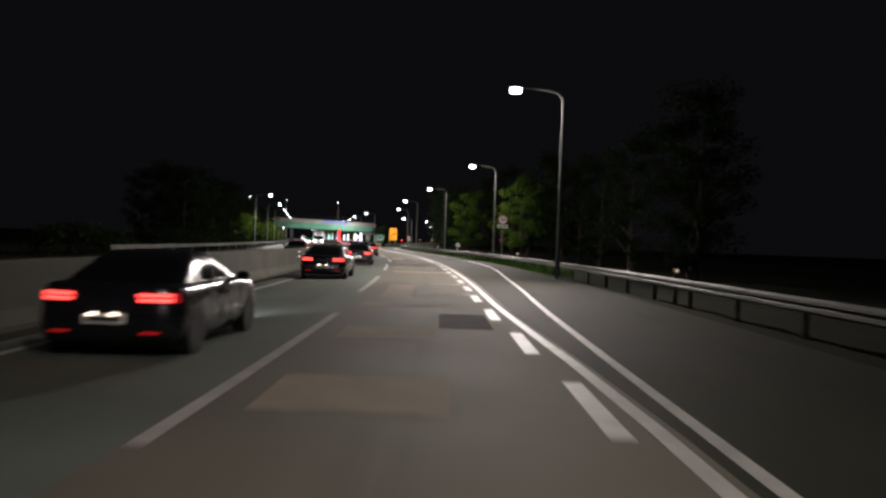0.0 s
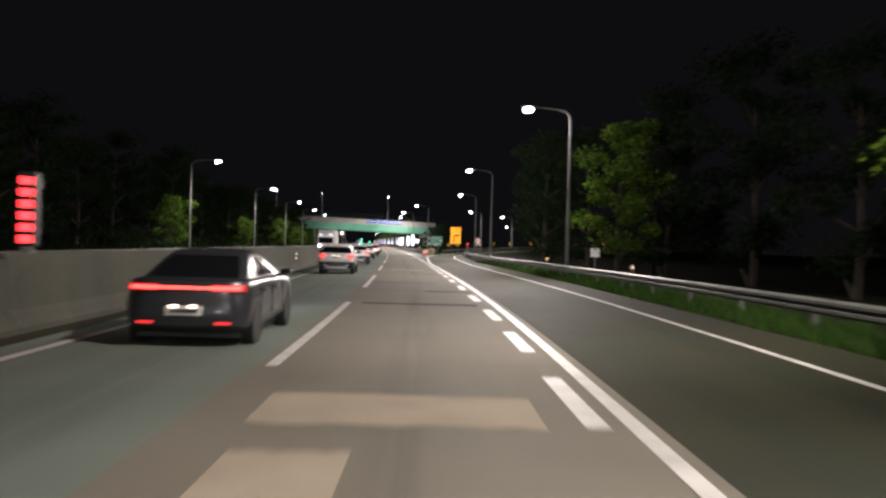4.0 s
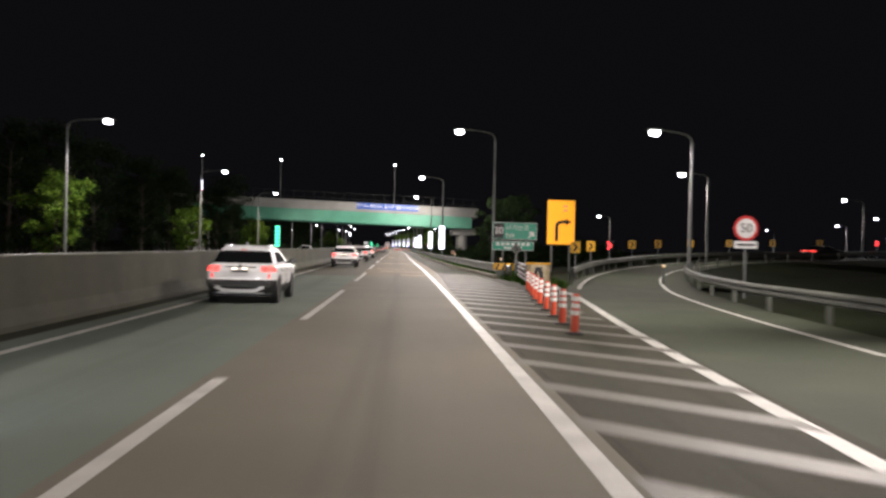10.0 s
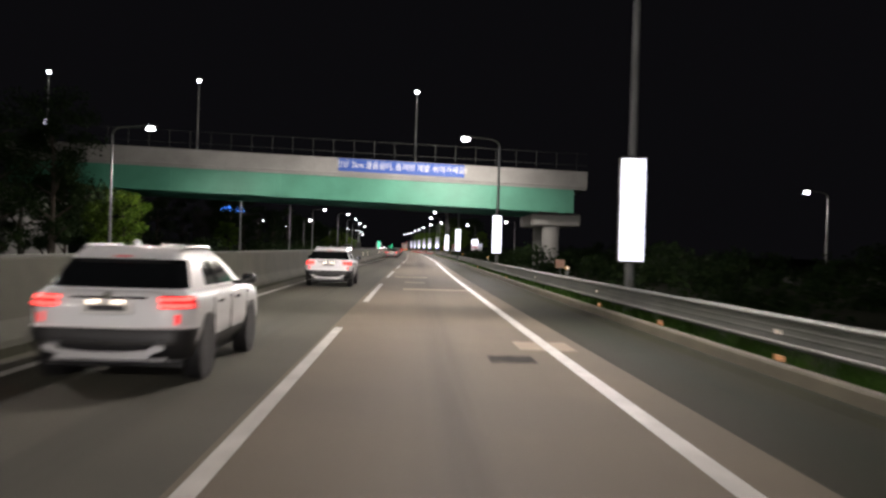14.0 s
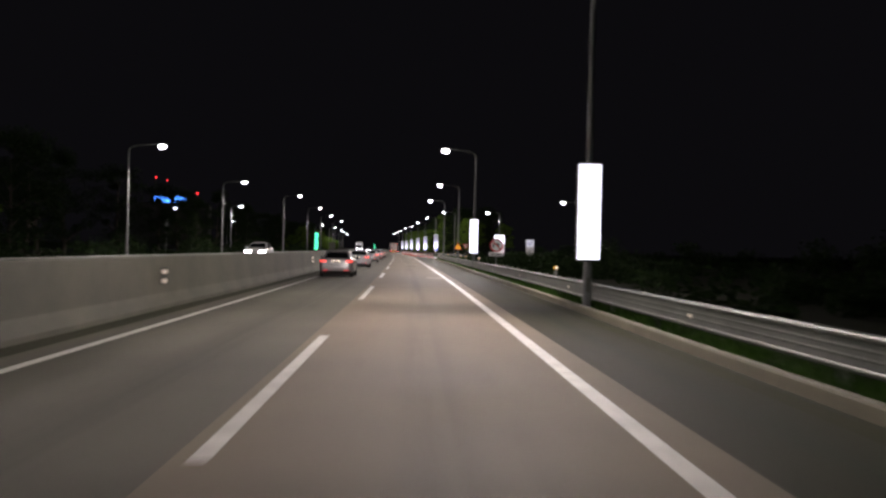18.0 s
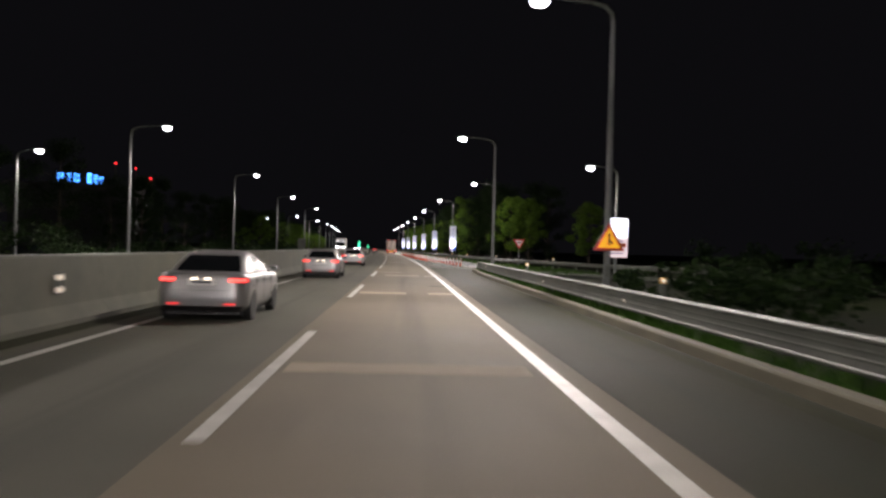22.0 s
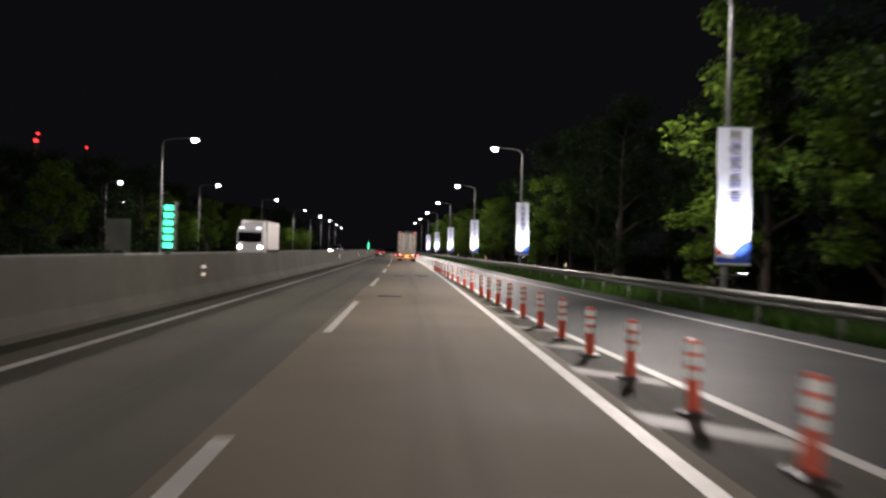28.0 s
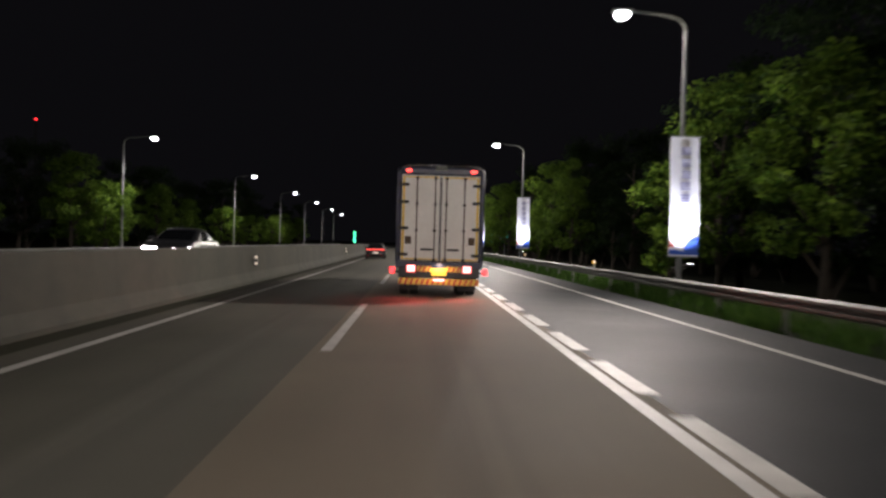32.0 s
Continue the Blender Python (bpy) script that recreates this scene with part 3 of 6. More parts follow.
while s < 490:
    w = 0.26 if s > 428 or s < 256 else 0.165
    part("kerb_stone", sweep([(0, -0.05), (0.02, 0.15), (0.045, 0.18), (w - 0.015, 0.185), (w, -0.05)], s + 0.015, min(s + 3.985, 491), KERB_LINE, 4.0), KERB, kerb)
    s += 4.0

part("gutter", ribbon(238, 490, off(KERB_LINE, -0.42), off(KERB_LINE, -0.12), 0.004, 0), GUTTER, road, "pale dusty concrete gutter")

barrier = thing("median_barrier", "stained grey concrete median barrier", "barrier", kind="structure")
PROFILE = [(-0.62, -0.02), (-0.62, 0.10), (-0.47, 0.36), (-0.40, 1.22), (-0.38, 1.25), (-0.24, 1.25), (-0.22, 1.22), (-0.15, 0.36), (0.0, 0.10), (0.0, -0.02)]
s = -50.0
while s < 1000:
    low = 0.84 if s < 70 else 0.92 if s < 94 else 1.0
    part("barrier_panel", sweep([(d, z * low) for d, z in PROFILE], s + 0.004, s + 7.996, const(-6.08), 4.0), BARRIER, barrier)
    s += 8.0

# ---- street lamps ----
def spot(name, watts, colour, size, blend, radius, parent, m):
    la = bpy.data.lights.new(name, "SPOT")
    la.energy, la.color, la.spot_size, la.spot_blend, la.shadow_soft_size = watts, colour, radians(size), blend, radius
    ob = new(name, la)
    ob.parent = parent
    ob.matrix_basis = m
    return ob


def street_lamp(arm, side, height, label, tilt=22.0, power=1.0, wide=False, behind=False):
    """A pole with a curved arm to side (1: +x, -1: -x) and a flat lamp head at its end."""
    t = thing("street_lamp", label, "street lamp", "street lamps along the motorway")
    part("pole", Shape().tube([(0, 0, -1.2), (0, 0, 0.4), (0, 0, height * 0.6), (0, 0, height - 0.5)], [0.12, 0.115, 0.09, 0.07], 12), STEEL, t, smooth=True)
    part("base_plate", Shape().box(-0.2, 0.2, -0.2, 0.2, 0.0, 0.03, 0.01), STEEL, t)
    part("service_hatch", Shape().box(-0.05, 0.05, -0.13, -0.108, 0.5, 0.9, 0.008), STEEL_OLD, t)
    pts = [(0, 0, height - 0.55), (side * 0.04, 0, height - 0.30), (side * 0.25, 0, height - 0.08), (side * 0.7, 0, height + 0.04), (side * (arm - 0.3), 0, height + 0.16)]
    # darker steel than the pole: the shade above the lamp put into the colour
    part("arm", Shape().tube(pts, [0.066, 0.055, 0.046, 0.040, 0.034], 10), STEEL_OLD, t, smooth=True)
    hd = Shape()
    x0, x1 = sorted((side * (arm - 0.4), side * (arm + 0.4)))
    hd.box(x0, x1, -0.17, 0.17, height + 0.08, height + 0.22, 0.05)
    h = part("lamp_head", hd, STEEL_OLD, t, "grey metal lamp head")
    # lens enlarged beyond the head's width: the lamp's bloom put into its shape
    lens = Shape()
    lens.loft([[(side * arm + r * 0.30 * math.cos(a), r * 0.20 * math.sin(a), z) for a in [6.28319 * j / 16 for j in range(16)]]
               for r, z in ((0.9, height + 0.10), (1.0, height + 0.02), (0.92, height - 0.08), (0.6, height - 0.15), (0.15, height - 0.18))])
    part("lens", lens, LAMP_LENS, h, "glowing white lens", True)
    if wide:    # the lens throws its light up and down the road and over the lanes, little behind the pole
        for k in (-1, 1):
            spot("lamp_light", LAMP_WATTS * power * 1.3, LAMP_COLOUR, 148, 1.0, 0.12, h, pose(side * arm, 0, height - 0.40, k * 59.0, -side * tilt * 2.1, 0))
        if behind:
            spot("lamp_spill", LAMP_WATTS * power * 0.12, LAMP_COLOUR, 118, 0.8, 0.12, h, pose(side * arm, 0, height - 0.40, 0, side * 62.0, 0))
    else:
        spot("lamp_light", LAMP_WATTS * power, LAMP_COLOUR, 176, 0.6, 0.12, h, pose(side * arm, 0, height - 0.40, 0, -side * tilt, 0))
    return t


RIGHT_LAMPS = ((47.5, 6.5), (89.5, 8.7), (128, 8.6), (167.8, 8.7), (209.9, 11.2), (250.2, 6.25), (289.2, 5.0), (327.2, 5.2), (372, 4.5), (415.3, 4.88), (455.3, 6.3), (489.8, 6.3),
               (531.9, 11.0), (580.8, 9.75), (625.3, 9.15), (668.5, 9.05), (711, 8.6), (754, 8.6), (797, 8.8), (838, 9.0))
LEFT_LAMPS = ((166.5, -20.9), (208.9, -21.2), (250.4, -21.3), (288.5, -21.2), (326.9, -21.1), (372, -21.6), (417.6, -22.1), (454.8, -22.3), (491.6, -19.8), (533.4, -20.0), (579, -20.6),
              (623.8, -19.9), (677.5, -29.0), (712, -25.4), (755, -24.4), (794, -23.7), (830, -23.2), (872, -22.8), (915, -22.5))
# added lamp, out of view: lights the start in place of the car's own headlights
street_lamp(2.35, -1, 9.15, "added dim street lamp out of view above the start", 44.0, 0.24).matrix_basis = at(4.5, 6.5)
right_lamp = street_lamp(2.35, -1, 9.15, "tall galvanised street lamp, lit, with a curved arm over the shoulder", wide=True)
wood_lamp = street_lamp(2.35, -1, 9.15, "tall galvanised street lamp, lit, with a curved arm, before trees", wide=True, behind=True)
left_lamp = street_lamp(2.55, 1, 9.15, "tall galvanised street lamp, lit, beside the opposite carriageway", 20.0, 0.7)
for s, d in RIGHT_LAMPS:
    m = at(s, d, 0.9 if s > 560 else 0.3 if s > 440 else 0.0)
    if s == 47.5:
        wood_lamp.matrix_basis = m
    elif s == 167.8:
        right_lamp.matrix_basis = m
    else:
        copy_thing(wood_lamp if s < 140 or s > 500 else right_lamp, m)
for i, (s, d) in enumerate(LEFT_LAMPS):
    m = at(s, d, 0.6 if s > 480 else 0.0)
    if i == 0:
        left_lamp.matrix_basis = m
    else:
        copy_thing(left_lamp, m)
ramp_lamp = street_lamp(2.0, -1, 7.8, "lower galvanised street lamp, lit, beside the slip road", 0.0, 0.3)
ramp_lamp.matrix_basis = at(238.3, 15.3)
for s, d, rz in ((260.9, 24.4, -20), (491.2, 15.5, 0), (348, 38, 0), (366, 91, 0), (286, 51, -40), (330, 79, 0), (410, 96, 0), (457, 21.5, 0)):
    copy_thing(ramp_lamp, at(s, d, 0, rz))
far_lamp = street_lamp(1.6, 1, 8.0, "street lamp, lit, on a side road behind the trees", 0.0, 0.25)
far_lamp.matrix_basis = at(493.8, -28.7)
for s, d, z in ((651.2, -33.3, 0), (511, -43.6, 0), (585, -46, 0), (700, -48, 0)):
    copy_thing(far_lamp, at(s, d, z))

post_lamp = thing("bridge_lamp", "lit lamp on a straight pole on the overpass", "street lamp", "lamps on the overpass")
part("pole", Shape().tube([(0, 0, -0.6), (0, 0, 7.9)], [0.09, 0.06], 10), STEEL, post_lamp, smooth=True)
ph_ = part("lamp_head", Shape().box(-0.25, 0.25, -0.14, 0.14, 7.95, 8.1, 0.04), STEEL_OLD, post_lamp)
part("lens", Shape().loft([[(r * 0.22 * math.cos(a), r * 0.22 * math.sin(a), z) for a in [6.28319 * j / 14 for j in range(14)]] for r, z in ((0.7, 7.96), (1.0, 7.88), (0.7, 7.78), (0.2, 7.74))]), LAMP_LENS, ph_, "glowing white lens", True)
spot("lamp_light", LAMP_WATTS * 0.4, LAMP_COLOUR, 150, 0.5, 0.12, ph_, pose(0, 0, 7.6))
post_lamp.matrix_basis = at(347.4, -0.75, 8.0)
copy_thing(post_lamp, at(348.2, -34.6, 8.9))
copy_thing(post_lamp, at(347.9, -20.8, 8.5))

# ---- guard rails ----
W_BEAM = [(0.0, 0.0), (0.08, 0.05), (0.08, 0.11), (0.01, 0.155), (0.08, 0.20), (0.08, 0.26), (0.0, 0.31), (-0.012, 0.31), (0.066, 0.255), (0.066, 0.205), (-0.004, 0.155), (0.066, 0.105), (0.066, 0.055), (-0.012, 0.0)]
post_mesh = Shape().tube([(0, 0, -0.3), (0, 0, 0.02), (0, 0, 0.69), (0, 0, 0.71)], [0.07, 0.07, 0.07, 0.05], 10).mesh("post", STEEL_OLD, True)
block_mesh = Shape().box(-0.12, 0.0, -0.05, 0.05, 0.42, 0.68, 0.01).mesh("spacer", STEEL_OLD)


def sweep_line(profile, line, step=1):
    """A profile of (offset to the right, z) pushed along a world line."""
    pts = along(line, 0)
    rings = []
    for i, p in enumerate(line):
        t = (line[min(i + 1, len(line) - 1)] - line[max(i - 1, 0)]).normalized()
        n = Vector((t.y, -t.x, 0))
        rings.append([p + n * o + Vector((0, 0, z)) for o, z in profile])
    return Shape().loft(rings)


T_BEAM = [(-0.08, 0.0), (0.055, 0.0), (0.085, 0.03), (0.085, 0.055), (0.066, 0.08), (0.062, 0.16), (0.066, 0.175), (0.066, 0.19), (0.062, 0.205), (0.062, 0.265), (0.066, 0.28), (0.066, 0.295), (0.062, 0.31), (0.064, 0.375), (0.085, 0.40), (0.085, 0.43),
          (0.05, 0.46), (-0.08, 0.46), (-0.08, 0.445), (0.04, 0.445), (0.068, 0.42), (0.05, 0.375), (0.05, 0.08), (0.068, 0.05), (0.045, 0.015), (-0.08, 0.015)]


def guard_rail(line, face, label, beams=(0.42,), gap=4.0, profile=W_BEAM, mat=STEEL_OLD):
    """Corrugated beams on posts; face -1: the road lies to the line's left."""
    t = thing("guard_rail", label, "guard rail", "guard rails beside the road")
    for z in beams:
        part("beam", sweep_line([(face * a, z + b) for a, b in profile], line), mat, t, smooth=False)
    run = 0.0
    nxt = 1.0
    for a, b in zip(line, line[1:]):
        ln = (b - a).length
        while nxt <= run + ln:
            p = a + (b - a) * ((nxt - run) / ln)
            h = math.atan2(-(b - a).x, (b - a).y)
            o = part("post", post_mesh, STEEL, t)
            o.matrix_basis = Matrix.Translation(p) @ Matrix.Rotation(h, 4, "Z") @ Matrix.Translation((-face * 0.16, 0, 0))
            o = part("spacer", block_mesh, STEEL, t)
            o.matrix_basis = Matrix.Translation(p) @ Matrix.Rotation(h + (0 if face > 0 else math.pi), 4, "Z")
            nxt += gap
        run += ln
    return t


def road_line(f, s0, s1, step=4.0):
    n = max(1, int(round((s1 - s0) / step)))
    return [rd(s0 + (s1 - s0) * i / n, f(s0 + (s1 - s0) * i / n)) for i in range(n + 1)]


RAIL_A = table((-60, 7.4), (40, 7.6), (60, 7.75), (110, 7.9), (150, 7.4), (165, 7.6), (186, 8.3), (200, 9.4), soft=4)
first = road_line(RAIL_A, -50, 194) + along(EXIT, 3.0)[22:]
guard_rail(first, -1, "galvanised guard rail on round posts beside the exit lane", (0.42,))
guard_rail(along(EXIT, -2.1)[31:], 1, "galvanised guard rail round the outside of the slip road", (0.42,))
RAIL_B = table((236, 5.75), (250, 5.4), (263, 5.15), (300, 4.8), (400, 4.82), (450, 5.1), (480, 5.22), (492, 5.55), soft=3)
guard_rail(road_line(RAIL_B, 237, 265), -1, "galvanised guard rail on round posts behind the kerb", (0.26,), profile=T_BEAM)
guard_rail(road_line(RAIL_B, 265.9, 434), -1, "galvanised broad-beam guard rail on round posts behind the kerb", (0.26,), profile=T_BEAM)
guard_rail(road_line(RAIL_B, 434.5, 492), -1, "galvanised broad-beam guard rail, ending at the merging slip road", (0.26,), profile=T_BEAM)
RAIL_C = table((500, 13.0), (520, 11.0), (546, 9.4), (570, 8.4), (610, 7.75), (650, 7.0), (700, 6.9), (1100, 6.9), soft=5)
guard_rail(along(ENTRY, 3.4)[12:28] + road_line(RAIL_C, 512, 1000), -1, "galvanised guard rail below the roadside trees", (0.42,))
RAIL_D = const(-19.2)
guard_rail(road_line(RAIL_D, 60, 900, 8.0), 1, "galvanised guard rail beside the opposite carriageway", (0.42,), 8.0)

# ---- overpass ----
FALL = 0.0265


def lean(sh):
    """Lets a shape fall to the right as the overpass does."""
    sh.v = [(x, y, z - FALL * x) for x, y, z in sh.v]
    return sh


bridge = thing("overpass", "steel girder overpass with green girders and a pale concrete parapet", "bridge", m=at(338, 0))
BL, BR = -24.6, 12.4
part("deck", lean(Shape().box(BL - 13, BR + 1.0, 0.15, 12.6, 7.0, 7.32)), CONC, bridge)
part("parapet", lean(Shape().prism([(BL - 13, 7.28), (BR + 1.0, 7.28), (BR + 1.0, 8.5), (BL - 13, 8.5)], 0.0, 0.22)), CONC, bridge, "stained pale concrete parapet")
part("parapet", lean(Shape().prism([(BL - 13, 7.28), (BR + 1.0, 7.28), (BR + 1.0, 8.5), (BL - 13, 8.5)], 12.5, 12.72)), CONC, bridge)
part("drip_ledge", lean(Shape().box(BL - 13, BR + 1.0, -0.06, 0.3, 7.20, 7.30, 0.02)), CONC, bridge)
for y in (0.35, 4.4, 8.4, 12.1):
    gd = part("girder", lean(Shape().box(BL - 9, BR, y - 0.02, y + 0.02, 5.12, 7.0)), GIRDER, bridge, "green painted plate girder")
    part("flange", lean(Shape().box(BL - 9, BR, y - 0.22, y + 0.22, 5.08, 5.12, 0.005)), GIRDER, gd)
for k, x in enumerate((-20.5, -11.7, -3.0, 5.8)):
    part("splice_plate", lean(Shape().box(x - 0.16, x + 0.16, 0.29, 0.325, 5.14, 6.96, 0.01)), GIRDER, bridge)
    part("cross_brace", lean(Shape().box(x - 0.06, x + 0.06, 0.45, 12.0, 5.5, 6.6)), GIRDER, bridge)
fp = Shape().tube([(0, 0, 0), (0, 0, 1.5)], 0.03, 6).mesh("fence_post", FENCE)
for k in range(31):
    o = part("fence_post", fp, STEEL, bridge)
    x = -37 + 1.65 * k
    o.matrix_basis = pose(x, 0.1, 8.5 - FALL * x)
for z in (9.0, 9.95):
    part("fence_rail", lean(Shape().tube([(BL - 12.5, 0.1, z), (BR + 1, 0.1, z)], 0.02, 6)), FENCE, bridge)
part("pier_cap", Shape().box(9.2, 13.3, 2.0, 10.5, 3.75, 4.75, 0.12), CONC, bridge, "concrete pier head")
for y in (3.2, 9.0):
    part("pier_column", Shape().tube([(11.0, y, -0.3), (11.0, y, 3.9)], 0.75, 20), CONC, bridge, "round concrete pier", True)
part("abutment", Shape().box(-40, -33.5, 0.5, 13, -0.3, 5.75, 0.05), CONC, bridge)
for y in (0.35, 4.4, 8.4, 12.1):
    part("bearing", Shape().box(9.6, 11.2, y - 0.2, y + 0.2, 4.7, 4.85, 0.02), BLACK, bridge)
banner = thing("bridge_banner", "long blue cloth banner with white lettering on the overpass parapet", "banner", m=at(337.9, 0))
part("cloth", lean(Shape().box(-6.85, 3.35, -0.04, -0.01, 7.45, 8.46, 0.005)), SIGN_BLUE, banner)


def text(body, parent, mat, x, y, z, size, align="LEFT", ry=0.0, squash=1.0, label="", space=1.0):
    """Raised lettering that faces back along the road."""
    cu = bpy.data.curves.new("lettering", "FONT")
    cu.body, cu.size, cu.align_x, cu.align_y = body, size, align, "CENTER"
    cu.extrude = 0.004
    cu.space_character = space
    cu.materials.append(mat)
    ob = new("lettering", cu)
    ob.parent = parent
    ob.matrix_basis = pose(x, y, z, 90, ry, 0) @ Matrix.Diagonal((squash, 1, 1, 1))
    return tagged(ob, label)


text("전방 2km 졸음쉼터, 졸리면 제발 쉬어가세요!", banner, SIGN_WHITE, -1.75, -0.05, 7.97 + FALL * 1.75, 0.62, "CENTER", math.degrees(math.atan(FALL)), 0.93)


# ---- signs ----
def posts(t, xs, z, r=0.05, y=0.06):
    for x in xs:
        part("post", Shape().tube([(x, y, -0.4), (x, y, z)], r, 10), STEEL, t, smooth=True)


exit_sign = thing("exit_sign", "green exit sign with white lettering and a black speed field", "road sign", m=at(249.7, 7.6))
posts(exit_sign, (-0.75, 0.75), 3.1, 0.07)
part("panel", Shape().box(-1.42, 1.42, -0.02, 0.02, 2.2, 3.25, 0.01), SIGN_GREEN, exit_sign)
part("panel_rim", Shape().box(-1.45, 1.45, -0.005, 0.025, 2.17, 3.28, 0.01), SIGN_WHITE, exit_sign)
part("lower_panel", Shape().box(-1.42, 1.22, -0.02, 0.02, 1.5, 2.03, 0.01), SIGN_GREEN, exit_sign)
part("lower_panel_rim", Shape().box(-1.45, 1.25, -0.005, 0.025, 1.47, 2.06, 0.01), SIGN_WHITE, exit_sign)
part("speed_field", Shape().box(-1.38, -0.72, -0.03, -0.015, 2.24, 3.21, 0.005), BLACK, exit_sign)
text("30", exit_sign, SIGN_WHITE, -1.05, -0.035, 2.72, 0.62, "CENTER")
text("나가는곳", exit_sign, SIGN_WHITE, -0.6, -0.025, 2.93, 0.42)
text("Exit", exit_sign, SIGN_WHITE, -0.6, -0.025, 2.45, 0.40)
part("arrow", Shape().prism([(0.85, 2.32), (0.95, 2.28), (1.15, 2.52), (1.15, 2.38), (1.27, 2.38), (1.27, 2.70), (0.95, 2.70), (0.95, 2.58), (1.08, 2.58)], -0.03, -0.02), SIGN_WHITE, exit_sign, "white arrow pointing up to the right")
for k in range(7):
    part("letter_bar", Shape().box(-1.2 + 0.33 * k, -0.98 + 0.33 * k, -0.028, -0.02, 1.78, 1.96, 0.004), SIGN_WHITE, exit_sign)
part("letter_bar", Shape().box(-0.7, 0.5, -0.028, -0.02, 1.58, 1.68, 0.004), SIGN_WHITE, exit_sign)

amber = thing("curve_warning_sign", "tall amber sign with a black bent arrow and red lamps", "road sign", m=at(260, 12.58))
posts(amber, (-0.7, 0.7), 5.2, 0.08)
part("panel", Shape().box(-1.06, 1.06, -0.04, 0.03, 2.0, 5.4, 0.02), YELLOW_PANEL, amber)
part("frame", Shape().box(-1.1, 1.1, -0.015, 0.05, 1.96, 5.44, 0.02), BLACK, amber)
ar = []
for k in range(9):
    a = math.pi - k * math.pi / 16
    ar.append((0.05 + 0.5 * math.cos(a), 3.35 + 0.5 * math.sin(a)))
inner = [(0.05 + 0.26 * math.cos(math.pi - k * math.pi / 16), 3.35 + 0.26 * math.sin(math.pi - k * math.pi / 16)) for k in range(9)]
sh = Shape().loft([[(x, -0.05, z), (u, -0.05, w), (u, -0.041, w), (x, -0.041, z)] for (x, z), (u, w) in zip([(-0.45, 2.25)] + ar + [(0.35, 3.85)], [(-0.21, 2.25)] + inner + [(0.35, 3.61)])])
sh.prism([(0.35, 3.48), (0.85, 3.73), (0.35, 3.98)], -0.05, -0.041)
part("arrow", sh, BLACK, amber, "black arrow")
for x, z in ((0.25, 4.95), (0.4, 4.95), (0.25, 4.62), (0.4, 4.62)):
    part("warning_lamp", Shape().disc((x, -0.05, z), 1, 0.07, 0.02, 12), RED_GLOW, amber, "red lamp")


def round_sign(name, s, d, z, r, label, plate=None, slash=False):
    t = thing(name, label, "road sign", m=at(s, d))
    posts(t, (0,), z + r * 0.5, 0.045, 0.05)
    part("disc", Shape().disc((0, 0.0, z), 1, r, 0.02, 32), SIGN_RED, t, "red rim")
    part("face", Shape().disc((0, -0.012, z), 1, r * 0.78, 0.012, 32), SIGN_WHITE, t, "white face")
    if slash:
        part("arrow", Shape().prism([(-0.25, z - 0.18), (-0.14, z - 0.18), (-0.14, z), (0.06, z), (0.06, z - 0.09), (0.24, z + 0.05), (0.06, z + 0.19), (0.06, z + 0.10), (-0.25, z + 0.10)], -0.026, -0.018), BLACK, t, "black turn arrow")
        c, q = r * 0.62, 0.035
        part("slash", Shape().prism([(-c - q, z + c - q), (-c + q, z + c + q), (c + q, z - c + q), (c - q, z - c - q)], -0.032, -0.027), SIGN_RED, t, "red slash")
    else:
        text("50", t, BLACK, 0, -0.022, z, r * 1.0, "CENTER")
    if plate:
        x0, x1, z0, z1 = plate
        part("plate", Shape().box(x0, x1, -0.015, 0.015, z0, z1, 0.008), SIGN_WHITE, t, "white plate below")
        part("letter_bar", Shape().box(x0 + 0.1, x1 - 0.1, -0.022, -0.015, (z0 + z1) / 2 - 0.04, (z0 + z1) / 2 + 0.04), BLACK, t)
    return t


round_sign("speed_limit_sign", 81, 8.15, 3.8, 0.43, "round speed limit sign with a red rim above a white plate", (-0.46, 0.46, 3.07, 3.35))
round_sign("speed_limit_sign", 226, 13.3, 2.55, 0.48, "round speed limit sign with a red rim above a plate", (-0.45, 0.45, 1.78, 2.06))
round_sign("no_turn_sign", 407.5, 5.75, 1.95, 0.46, "round no-turn sign with a red rim above a white plate", (-0.5, 0.5, 1.2, 1.46), True)

yield_sign = thing("yield_sign", "red and white inverted triangle yield sign on a post", "road sign", m=at(518.3, 12.24))
posts(yield_sign, (0,), 2.7, 0.045, 0.04)
part("rim", Shape().prism([(-0.62, 2.8), (0.62, 2.8), (0, 1.78)], -0.01, 0.01), SIGN_RED, yield_sign)
part("face", Shape().prism([(-0.40, 2.68), (0.40, 2.68), (0, 2.02)], -0.016, -0.011), SIGN_WHITE, yield_sign)
part("letter_bar", Shape().box(-0.18, 0.18, -0.022, -0.016, 2.42, 2.54), BLACK, yield_sign)
warn = thing("merge_warning_sign", "amber triangle warning sign with red rim and added glow on its face, on a pole", "road sign", m=at(455.0, 6.28))
part("bracket", Shape().box(-0.05, 0.05, 0.02, 0.3, 1.9, 2.1), STEEL, warn)
part("rim", Shape().prism([(-0.5, 1.64), (0.5, 1.64), (0, 2.54)], -0.01, 0.015), SIGN_RED, warn)
# no lamp here: the glow stands in for headlights thrown back by the sheet
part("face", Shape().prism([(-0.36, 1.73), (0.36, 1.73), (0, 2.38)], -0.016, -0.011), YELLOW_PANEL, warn)
